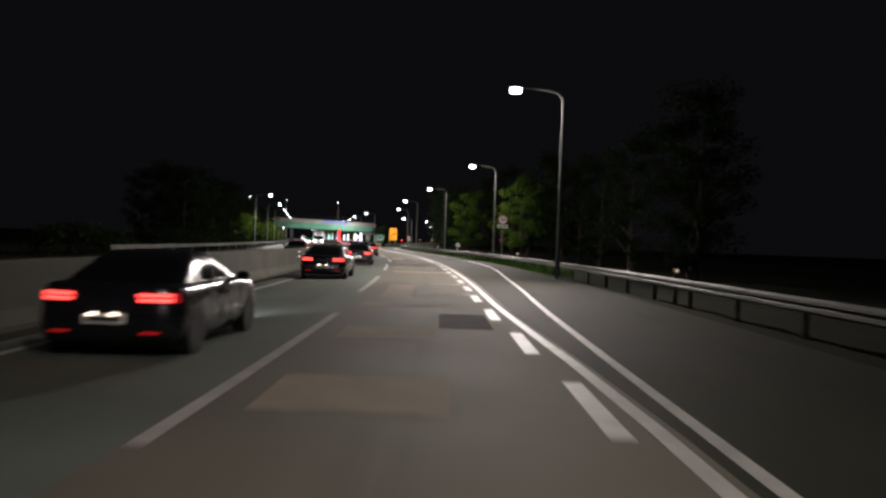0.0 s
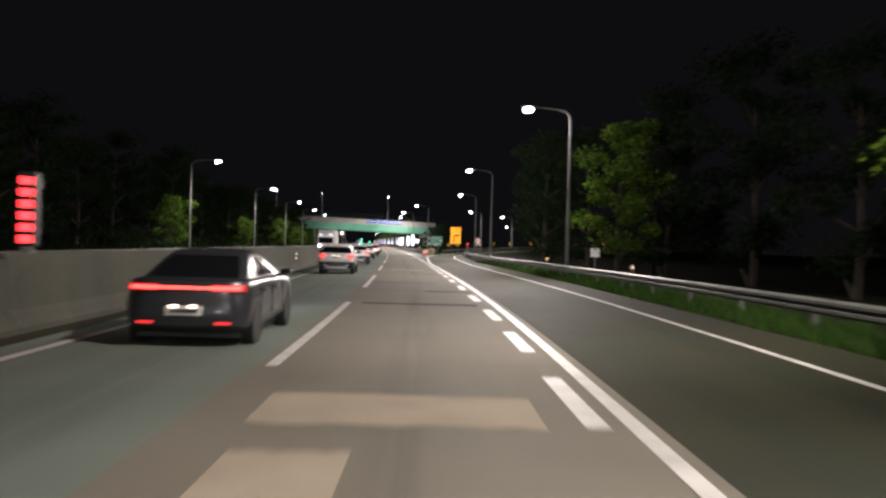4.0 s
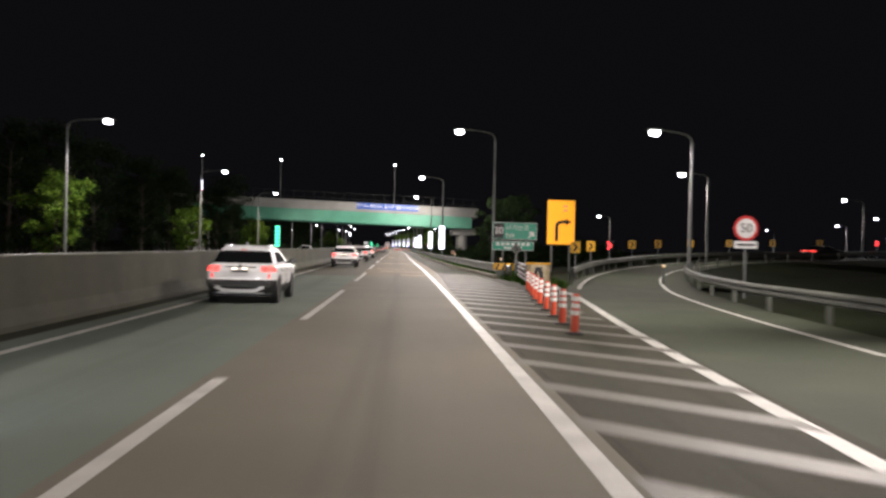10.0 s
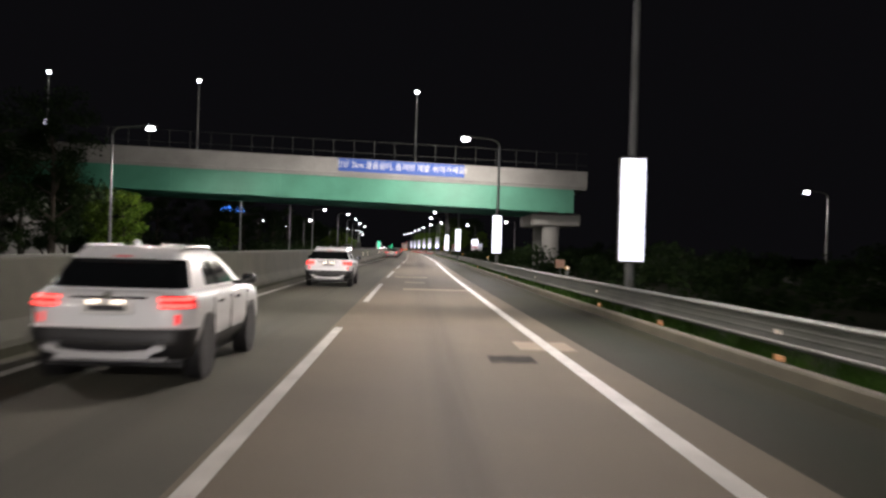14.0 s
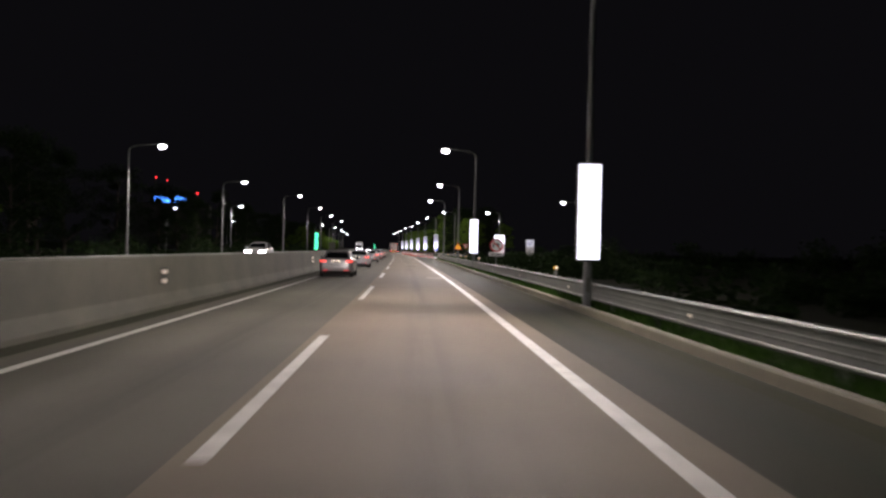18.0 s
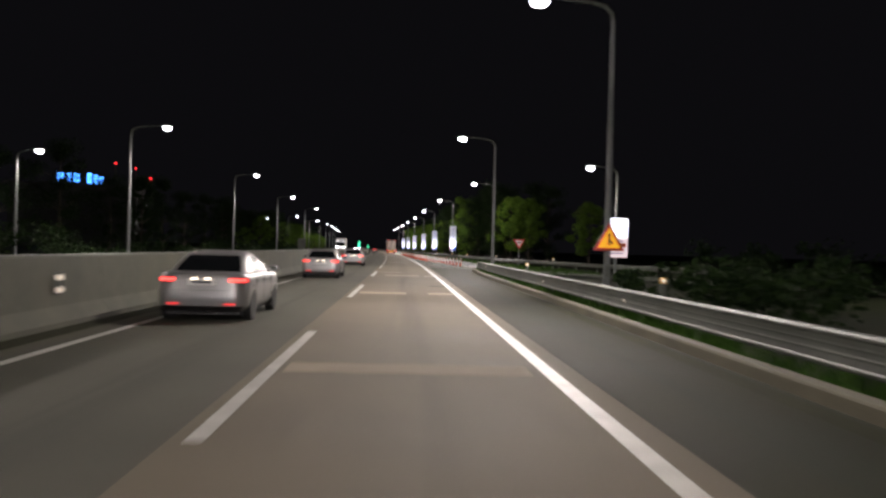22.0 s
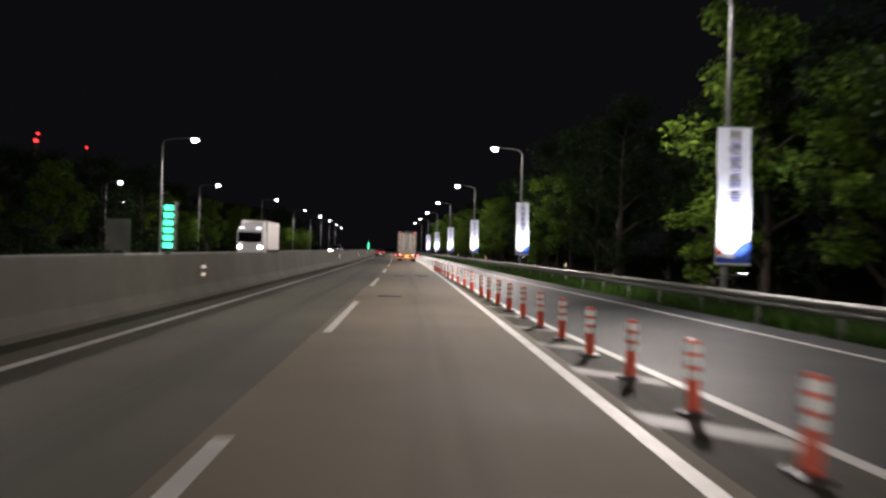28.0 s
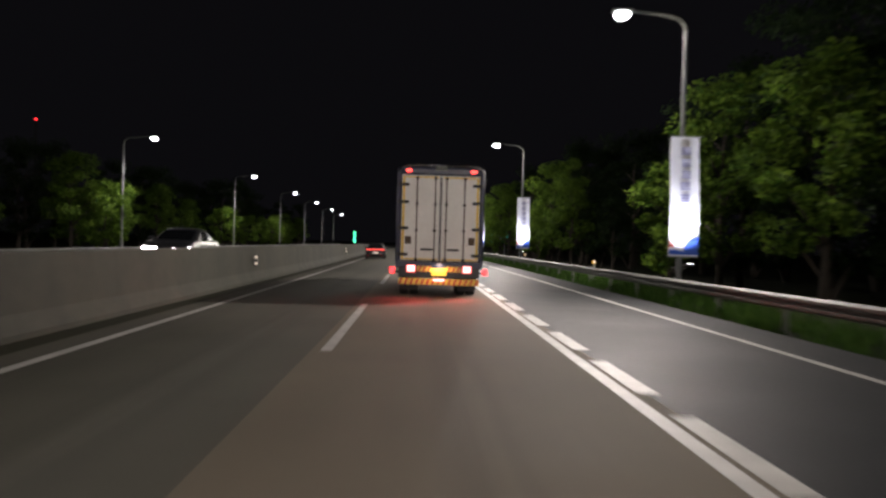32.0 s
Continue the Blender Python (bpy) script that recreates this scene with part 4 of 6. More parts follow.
part("arrow", Shape().prism([(-0.03, 1.8), (0.03, 1.8), (0.03, 1.92), (0.12, 1.83), (0.15, 1.88), (0.03, 2.0), (0.03, 2.1), (0.08, 2.1), (0, 2.2), (-0.08, 2.1), (-0.03, 2.1)], -0.022, -0.016), BLACK, warn)

guide = thing("guide_sign", "dark green guide sign with white lines of lettering on two posts", "road sign", m=at(773, 13.4))
posts(guide, (-0.8, 0.8), 5.5, 0.09)
part("panel", Shape().box(-1.35, 1.35, -0.03, 0.03, 2.0, 5.75, 0.02), SIGN_GREEN, guide)
for z, w in ((5.2, 2.3), (4.3, 1.7), (3.5, 1.5), (2.6, 1.6)):
    part("letter_bar", Shape().box(-w / 2, w / 2, -0.04, -0.03, z - 0.14, z + 0.14), SIGN_WHITE, guide)

# bend markers behind the outer rail of the slip road
ob_line = along(EXIT, -2.7)
for k, i in enumerate(range(37, 88, 4)):
    p = ob_line[min(i, len(ob_line) - 1)]
    lit = k in (2, 9)
    t = thing("bend_marker", "small red-lit bend marker behind the rail" if lit else "small yellow bend marker with a black arrow", "road sign", "bend markers", m=pose(p.x, p.y, p.z, 0, 0, -14))
    posts(t, (0,), 1.9, 0.035, 0.03)
    part("panel", Shape().box(-0.26, 0.26, -0.02, 0.02, 1.25, 1.85, 0.015), BLACK if lit else SIGN_YELLOW, t)
    part("arrow", Shape().prism([(-0.15, 1.33), (-0.02, 1.33), (0.16, 1.55), (-0.02, 1.77), (-0.15, 1.77), (0.02, 1.55)], -0.03, -0.02), RED_GLOW if lit else BLACK, t)

# ---- crash cushion and gore posts ----
NOSE = surface("scuffed_nose_sheet", (0.26, 0.20, 0.11), (0.62, 0.52, 0.36), 0.6, 0, 20, 2.5, 0.1, "object")
cushion = thing("crash_cushion", "rust-brown crash cushion with pale rails and a striped nose", "crash cushion", m=at(228.3, 5.75, 0, -6))
for k in range(5):
    part("bay", Shape().box(-0.42 - 0.03 * k, 0.42 + 0.03 * k, 0.4 + 1.75 * k, 2.1 + 1.75 * k, 0.12, 0.86, 0.03), RUST, cushion)
for x in (-1, 1):
    for z in (0.28, 0.48, 0.68, 0.88):
        part("side_rail", Shape().tube([(x * 0.45, 0.3, z), (x * 0.60, 9.2, z)], 0.035, 6), STEEL_OLD, cushion, "pale side rail")
part("nose", Shape().loft([[(0.48 * math.cos(a), 0.35 - 0.35 * math.sin(a), z) for a in [math.pi * j / 10 for j in range(11)]] for z in (0.1, 0.15, 0.9, 0.95)]), NOSE, cushion, "scuffed tan nose", True)
for x in (-0.2, 0.2):
    part("stripe", Shape().prism([(x - 0.1, 0.2), (x + 0.05, 0.2), (x * 0.2 + 0.08, 0.85), (x * 0.2 - 0.08, 0.85)], -0.03, 0.02), BLACK, cushion)
part("nose_cap", Shape().box(-0.5, 0.5, 0.0, 0.4, 0.95, 1.02, 0.03), SIGN_YELLOW, cushion, "yellow top")
block = thing("striped_block", "yellow and black striped end block of the guard rail", "marker block", m=at(238.4, 5.55))
part("body", Shape().box(-0.55, 0.55, -0.12, 0.12, 0.45, 0.80, 0.05), SIGN_YELLOW, block)
for x in (-0.35, 0.0, 0.35):
    part("stripe", Shape().prism([(x - 0.12, 0.47), (x - 0.02, 0.47), (x + 0.12, 0.78), (x + 0.02, 0.78)], -0.128, -0.121), BLACK, block)
part("foot", Shape().box(-0.4, 0.4, -0.06, 0.06, -0.1, 0.5), STEEL_OLD, block)
arrow_board = thing("gore_marker", "small grey diamond marker on a post behind the crash cushion", "road sign", m=at(241.5, 6.6))
posts(arrow_board, (0,), 1.9, 0.06, 0.06)
part("panel", Shape().prism([(-0.32, 1.55), (0, 1.23), (0.32, 1.55), (0, 1.87)], -0.02, 0.02), STEEL_OLD, arrow_board)
part("arrow", Shape().prism([(-0.12, 1.42), (0.0, 1.42), (0.13, 1.55), (0.0, 1.68), (-0.12, 1.68), (0.01, 1.55)], -0.03, -0.02), BLACK, arrow_board)


def bollard():
    t = thing("lane_post", "red plastic lane post with three white bands", "lane post", "lane posts in the gores")
    part("base", Shape().tube([(0, 0, 0.0), (0, 0, 0.03), (0, 0, 0.05)], [0.16, 0.16, 0.085], 16), BLACK, t)
    part("tube", Shape().tube([(0, 0, 0.04), (0, 0, 0.70), (0, 0, 0.745), (0, 0, 0.75)], [0.070, 0.066, 0.057, 0.025], 14), ORANGE, t, smooth=True)
    for z in (0.36, 0.49, 0.62):
        part("band", Shape().tube([(0, 0, z), (0, 0, z + 0.085)], 0.0715, 14), WHITE_BAND, t, "white reflective band", True)
    return t


CONES_A = table((200, 2.75), (211, 3.58), (216.5, 4.03), (219.8, 4.3), (225.7, 4.98), (230, 5.3), soft=1)
CONES_B = table((500, 5.9), (538.5, 3.19), (547.4, 2.95), (553.9, 2.74), (561.9, 2.5), (571.5, 2.45), (578.4, 2.28), (601, 1.98), (625, 1.9), soft=2)
spots_ = [(209.4 + 2.08 * k, CONES_A(209.4 + 2.08 * k)) for k in range(9)]
spots_ += [(507.9 + 2.35 * k, CONES_B(507.9 + 2.35 * k)) for k in range(32)] + [(583.0 + 3.65 * k, CONES_B(583.0 + 3.65 * k) + 0.0) for k in range(11)]
post0 = bollard()
for i, (s, d) in enumerate(spots_):
    m = at(s, d, 0.0, random.uniform(0, 90), random.uniform(-2, 2), random.uniform(-2, 2))
    if i == 0:
        post0.matrix_basis = m
    else:
        copy_thing(post0, m)


# ---- light boxes and banners on the lamp poles ----
def light_box():
    t = thing("light_box", "tall glowing white light box fixed to a lamp pole", "light box", "light boxes on lamp poles")
    part("case", Shape().box(-0.33, 0.33, -0.08, 0.08, 1.33, 3.97, 0.03), STEEL_OLD, t)
    part("face", Shape().box(-0.30, 0.30, -0.095, -0.07, 1.38, 3.92, 0.008), PANEL_GLOW, t, "glowing white face")
    for z in (1.7, 3.6):
        part("bracket", Shape().box(-0.06, 0.06, 0.05, 0.22, z - 0.04, z + 0.04), STEEL, t)
    return t


box0 = light_box()
for i, (s, d) in enumerate(((288.95, 4.95), (326.95, 5.15), (371.75, 4.45), (415.05, 4.82))):
    if i == 0:
        box0.matrix_basis = at(s, d)
    else:
        copy_thing(box0, at(s, d))
copy_thing(box0, at(348.0, -34.6, 9.6) @ Matrix.Scale(0.72, 4))
CLOTH = surface("white_banner_cloth", (0.70, 0.70, 0.72), (0.84, 0.84, 0.85), 0.8, 0, 50, 2.0, 0.1, "object")
CLOTH_BLUE = gloss("blue_print", (0.04, 0.12, 0.55), 0.7)
CLOTH_RED = gloss("red_print", (0.65, 0.10, 0.04), 0.7)
CLOTH_INK = gloss("pale_ink_print", (0.30, 0.30, 0.48), 0.7)


def pole_banner():
    t = thing("pole_banner", "white street banner with blue foot, lit from below, on a pole", "banner", "banners on lamp poles")
    n = 14
    sh = Shape()
    sh.loft([[(-0.54 + 0.03 * math.sin(z * 1.3), -0.02 + 0.03 * math.sin(z * 2.1), 1.35 + z), (0.54 - 0.012 * z + 0.02 * math.sin(z), -0.02 + 0.03 * math.sin(z * 2.1 + 0.6), 1.35 + z),
              (0.54 - 0.012 * z + 0.02 * math.sin(z), 0.0 + 0.03 * math.sin(z * 2.1 + 0.6), 1.35 + z), (-0.54 + 0.03 * math.sin(z * 1.3), 0.0 + 0.03 * math.sin(z * 2.1), 1.35 + z)] for z in [4.3 * k / n for k in range(n + 1)]])
    part("cloth", sh, CLOTH, t)
    for z in (1.33, 5.67):
        part("rod", Shape().tube([(-0.58, 0, z), (0.58, 0, z)], 0.02, 8), STEEL, t)
        part("bracket", Shape().box(-0.03, 0.03, 0.0, 0.2, z - 0.03, z + 0.03), STEEL, t)
    part("blue_corner", Shape().prism([(0.52, 1.4), (0.52, 2.05), (0.28, 1.95), (0.08, 1.75), (0.0, 1.55), (-0.12, 1.4)], -0.075, -0.06), CLOTH_BLUE, t, "blue curved print")
    part("blue_foot", Shape().prism([(-0.52, 1.4), (0.52, 1.4), (0.2, 1.5), (-0.52, 1.6)], -0.078, -0.063), CLOTH_BLUE, t)
    part("red_corner", Shape().prism([(-0.52, 1.62), (-0.34, 1.7), (-0.52, 1.92)], -0.078, -0.063), CLOTH_RED, t, "red print")
    for k, z in enumerate((5.15, 4.72, 4.30, 3.88, 3.45, 3.02)):
        w = 0.17 if k < 5 else 0.08
        for dz in (-0.1, 0.0, 0.1) if k < 5 else (0.0,):
            part("letter_bar", Shape().box(-w + 0.02 * (k % 3), w, -0.078, -0.063, z + dz - 0.03, z + dz + 0.03), CLOTH_INK, t)
    lamp = part("flood_lamp", Shape().box(-0.12, 0.12, -1.02, -0.88, 1.0, 1.10, 0.02), BLACK, t, "small floodlight")
    part("lamp_arm", Shape().tube([(0, 0.15, 1.03), (0, -0.9, 1.03)], 0.018, 6), STEEL, t)
    part("flood_lens", Shape().box(-0.09, 0.09, -1.0, -0.9, 1.101, 1.11), LAMP_LENS, lamp)
    spot("flood_light", 1100.0, (0.82, 0.91, 1.0), 92, 1.0, 0.05, lamp, look((0, -0.95, 1.13), (0, 0.0, 3.9)))
    return t


flag0 = pole_banner()
for i, (s, d) in enumerate(((580.4, 9.85), (625.0, 9.3), (668.2, 9.1), (710.7, 8.7), (753.7, 8.7), (796.7, 8.9))):
    m = at(s, d, 0.0, random.uniform(-5, 5))
    if i == 0:
        flag0.matrix_basis = m
    else:
        copy_thing(flag0, m)
board = thing("lit_billboard", "white lit billboard with a red band on a lamp pole", "billboard", m=at(491.0, 15.5))
part("case", Shape().box(-0.87, 0.87, -0.1, 0.1, 1.25, 4.2, 0.03), STEEL_OLD, board)
part("face", Shape().box(-0.82, 0.82, -0.115, -0.09, 2.75, 4.15, 0.01), PANEL_GLOW, board, "glowing white face")
part("print", Shape().box(-0.82, 0.82, -0.112, -0.09, 1.3, 2.75, 0.01), PRINT_GLOW, board)
part("red_band", Shape().box(-0.7, 0.7, -0.125, -0.113, 2.05, 2.35, 0.005), CLOTH_RED, board)
for z in (1.6, 1.85, 2.5):
    part("letter_bar", Shape().box(-0.6, 0.55, -0.125, -0.113, z - 0.05, z + 0.05), CLOTH_INK, board)
posts(board, (0,), 1.5, 0.08, 0.0)

# ---- small things on barrier and rails ----
def led_column(s, d, mat, label):
    t = thing("led_column", label, "traffic signal", "signal columns on the barrier", m=at(s, d, 1.25))
    part("foot", Shape().box(-0.08, 0.08, -0.08, 0.08, -0.06, 0.12, 0.01), STEEL_OLD, t)
    part("case", Shape().box(-0.15, 0.15, -0.1, 0.1, 0.1, 1.32, 0.02), BLACK, t)
    for k in range(6):
        part("led_field", Shape().box(-0.11, 0.11, -0.112, -0.09, 0.16 + 0.19 * k, 0.28 + 0.19 * k, 0.004), mat, t)


led_column(240.2, -6.39, GREEN_GLOW, "column of glowing green signal fields on the median barrier")
led_column(407.3, -6.39, GREEN_GLOW, "column of glowing green signal fields on the median barrier")
led_column(575.8, -6.39, GREEN_GLOW, "column of glowing green signal fields on the median barrier")
led_column(724.0, -6.39, GREEN_GLOW, "column of glowing green signal fields on the median barrier")
led_column(95.0, -6.39, RED_GLOW, "column of glowing red signal fields on the median barrier")
# weak emission in place of headlight thrown back by the reflectors
REFL = glow("glowing_reflector_glass", (1.0, 0.85, 0.65), 0.55, (0.8, 0.75, 0.65))


def delineator():
    t = thing("barrier_reflector", "two round white reflectors on a bracket on the median barrier", "reflector", "reflectors on the barrier")
    part("bracket", Shape().box(-0.10, 0.02, -0.01, 0.01, 0.58, 0.98, 0.004), STEEL_OLD, t)
    for z in (0.66, 0.88):
        part("reflector", Shape().disc((-0.02, -0.018, z), 1, 0.055, 0.02, 14), REFL, t)
    return t


r0 = delineator()
for i, s in enumerate((48, 88, 128, 167.7, 204, 239, 278.7, 320, 360, 369.7, 402.9, 422.7, 443.6, 492.2, 535, 578.7, 632, 668, 710, 752)):
    if i == 0:
        r0.matrix_basis = at(s, -6.14)
    else:
        copy_thing(r0, at(s, -6.14))


def rail_marker():
    t = thing("rail_marker", "grey marker post with a yellow cap and a reflector", "reflector", "markers behind the rail")
    part("post", Shape().tube([(0, 0, -0.3), (0, 0, 0.86)], 0.075, 12), STEEL_OLD, t, smooth=True)
    part("cap", Shape().tube([(0, 0, 0.86), (0, 0, 0.98), (0, 0, 1.0)], [0.085, 0.085, 0.05], 12), SIGN_YELLOW, t, "yellow cap", True)
    part("reflector", Shape().disc((0, -0.08, 0.93), 1, 0.05, 0.03, 14), REFL, t)
    return t


m0 = rail_marker()
for i, (s, d) in enumerate(((33, 8.0), (72.5, 8.1), (113, 8.2), (132, 8.2), (233, 12.3), (246, 6.3), (278, 5.7), (302, 5.7), (340, 5.6), (384, 5.7), (420, 5.7), (437, 5.9), (449, 6.2), (470, 5.9), (505, 13.4), (528, 11.0), (553, 9.9), (569, 9.0), (601, 8.4), (640, 7.8), (676, 7.5), (700, 7.5))):
    if i == 0:
        m0.matrix_basis = at(s, d)
    else:
        copy_thing(m0, at(s, d))
chip = Shape().box(-0.012, 0.0, -0.05, 0.05, 0.0, 0.07, 0.004).mesh("rail_chip", REFL)
chips = thing("rail_chips", "small white reflector chips on the guard rail beams", "reflector", m=at(0, 0))
chips.matrix_basis = Matrix.Identity(4)
for s in range(268, 492, 12):
    o = part("rail_chip", chip, REFL, chips)
    o.matrix_basis = at(s, RAIL_B(s) - 0.085, 0.44)

# kerb chips glow too, standing in for returned headlight
kc = Shape().box(-0.02, 0.0, -0.09, 0.09, 0.0, 0.08, 0.006).mesh("kerb_chip", glow("glowing_orange_reflector", (1.0, 0.45, 0.2), 0.45, (0.7, 0.35, 0.15)))
for s in (268, 273.5, 279, 284.5, 290, 312, 334):
    o = part("kerb_chip", kc, REFL, chips)
    o.matrix_basis = at(s, KERB_LINE(s) + 0.25, 0.17)
plate = thing("small_plate", "small pinkish plate on a post behind the guard rail", "road sign", m=at(318.0, 8.1))
posts(plate, (0,), 1.1, 0.04, 0.03)
part("panel", Shape().box(-0.26, 0.26, -0.02, 0.02, 0.62, 1.12, 0.01), gloss("pinkish_plate", (0.60, 0.36, 0.26), 0.5), plate)
plate2 = thing("small_plate", "small pale plate on a post beside the exit lane", "road sign", m=at(132.5, 11.2))
posts(plate2, (0,), 1.7, 0.04, 0.03)
part("panel", Shape().box(-0.28, 0.28, -0.02, 0.02, 1.1, 1.65, 0.01), SIGN_WHITE, plate2)
mini = thing("lit_board", "small dimly lit notice board on a pole beyond the rail", "billboard", m=at(436, 12.3))
posts(mini, (0,), 2.7, 0.06, 0.05)
part("case", Shape().box(-0.42, 0.42, -0.05, 0.05, 1.2, 2.8, 0.02), STEEL_OLD, mini)
part("face", Shape().box(-0.38, 0.38, -0.06, -0.045, 2.05, 2.75, 0.005), BOARD_GLOW, mini, "dimly glowing face")
part("print", Shape().box(-0.38, 0.38, -0.06, -0.045, 1.25, 2.03, 0.005), CLOTH, mini)
for z in (1.45, 1.65, 1.85, 2.3, 2.5):
    part("letter_bar", Shape().box(-0.28, 0.28, -0.068, -0.06, z - 0.03, z + 0.03), CLOTH_INK, mini)
back = thing("sign_back", "grey back of a road sign beside the opposite carriageway", "road sign", m=at(612, -19.4))
posts(back, (-0.4, 0.4), 2.8, 0.06, 0.05)
part("panel", Shape().box(-0.8, 0.8, -0.02, 0.02, 0.9, 3.0, 0.01), STEEL_OLD, back)

# ---- vehicles ----
def wheel(parent, x, y, r, w, side):
    """A tyre with a five-spoke rim; side 1: outer face to +x."""
    hub = part("wheel", Shape().loft([[(x + o * w / 2, y + q * r * math.cos(a), r + q * r * math.sin(a)) for a in [6.28319 * j / 24 for j in range(24)]]
                                      for o, q in ((-1, 0.80), (-0.95, 0.95), (-0.6, 1.0), (0.6, 1.0), (0.95, 0.95), (1, 0.80), (0.96, 0.66))]), RUBBER, parent, "black tyre", True)
    rim = Shape()
    xo = x + side * w * 0.44
    rim.tube([(xo - side * 0.03, y, r), (xo, y, r)], r * 0.12, 12)
    for k in range(5):
        a = 6.28319 * k / 5 + 0.3
        c, s2 = math.cos(a), math.sin(a)
        ring = []
        for q, hw in ((0.10, 0.055), (0.64, 0.075)):
            ring.append([(xo + dx, y + r * q * c - dy * hw * s2, r + r * q * s2 + dy * hw * c) for dx, dy in ((0, -1), (0, 1), (-side * 0.04, 1), (-side * 0.04, -1))])
        rim.loft(ring)
    rim.loft([[(xo + dx, y + q * r * math.cos(a), r + q * r * math.sin(a)) for a in [6.28319 * j / 24 for j in range(24)]] for dx, q in ((-side * 0.05, 0.60), (0, 0.63), (0, 0.68), (-side * 0.05, 0.70))], caps=False)
    part("rim", rim, ALLOY, hub, "silver alloy rim")


def half_outline(w, y0, y1, rr, rf):
    """The right half of a car's outline seen from above, from the tail's middle round to the nose's middle."""
    pts = []
    for k in range(5):
        x = (w - rr) * k / 4
        pts.append((x, y0 + 0.06 * (x / w) ** 2))
    cy = pts[-1][1] + rr
    pts += [(w - rr + rr * math.sin(radians(15 * k)), cy - rr * math.cos(radians(15 * k))) for k in range(1, 7)]
    pts += [(w, cy + (y1 - rf - cy) * k / 8) for k in range(1, 9)]
    pts += [(w - rf + rf * math.cos(radians(15 * k)), y1 - rf + rf * math.sin(radians(15 * k))) for k in range(1, 7)]
    return pts + [((w - rf) * (4 - k) / 4, y1) for k in range(1, 5)]


LAST = 28    # the outline's point at the nose


class Hull:
    """A rounded hull given by levels (z, half width, tail y, nose y, tail corner radius, nose corner radius); its skin can be peeled off in panels."""

    def __init__(self, levels, drop=0.0, y_drop=0.0, length=1.0):
        self.cols = list(zip(*levels))
        self.drop, self.y_drop, self.length = drop, y_drop, length

    def row(self, z, off=0.0):
        w, y0, y1, rr, rf = [float(np.interp(z, self.cols[0], c)) for c in self.cols[1:]]
        out = []
        for x, y in half_outline(w + off, y0 - off, y1 + off, rr + off, rf + off):
            k = max(0.0, min(1.0, (y - self.y_drop) / (self.length - self.y_drop)))
            out.append((x, y, z * (1 - self.drop * k * k)))
        return out

    def solid(self, zs):
        rings = []
        for z in zs:
            r = self.row(z)
            rings.append(r + [(-x, y, h) for x, y, h in r[-2:0:-1]])
        return Shape().loft(rings)

    def panel(self, seq, z0, z1, off=0.006, thick=0.02, n=4):
        """A curved panel over the outline points in seq, (side, number) each, proud of the hull by off."""
        rings = []
        for k in range(n + 1):
            z = z0 + (z1 - z0) * k / n
            a, b = self.row(z, off), self.row(z, off - thick)
            rings.append([(sx * a[i][0], a[i][1], a[i][2]) for sx, i in seq] + [(sx * b[i][0], b[i][1], b[i][2]) for sx, i in reversed(seq)])
        return Shape().loft(rings)


def tail_run(i):
    return [(-1, k) for k in range(i, 0, -1)] + [(1, k) for k in range(i + 1)]


def nose_run(i):
    return [(1, k) for k in range(i, LAST + 1)] + [(-1, k) for k in range(LAST - 1, i - 1, -1)]


def side_run(sx, i, j):
    return [(sx, k) for k in range(i, j + 1)]


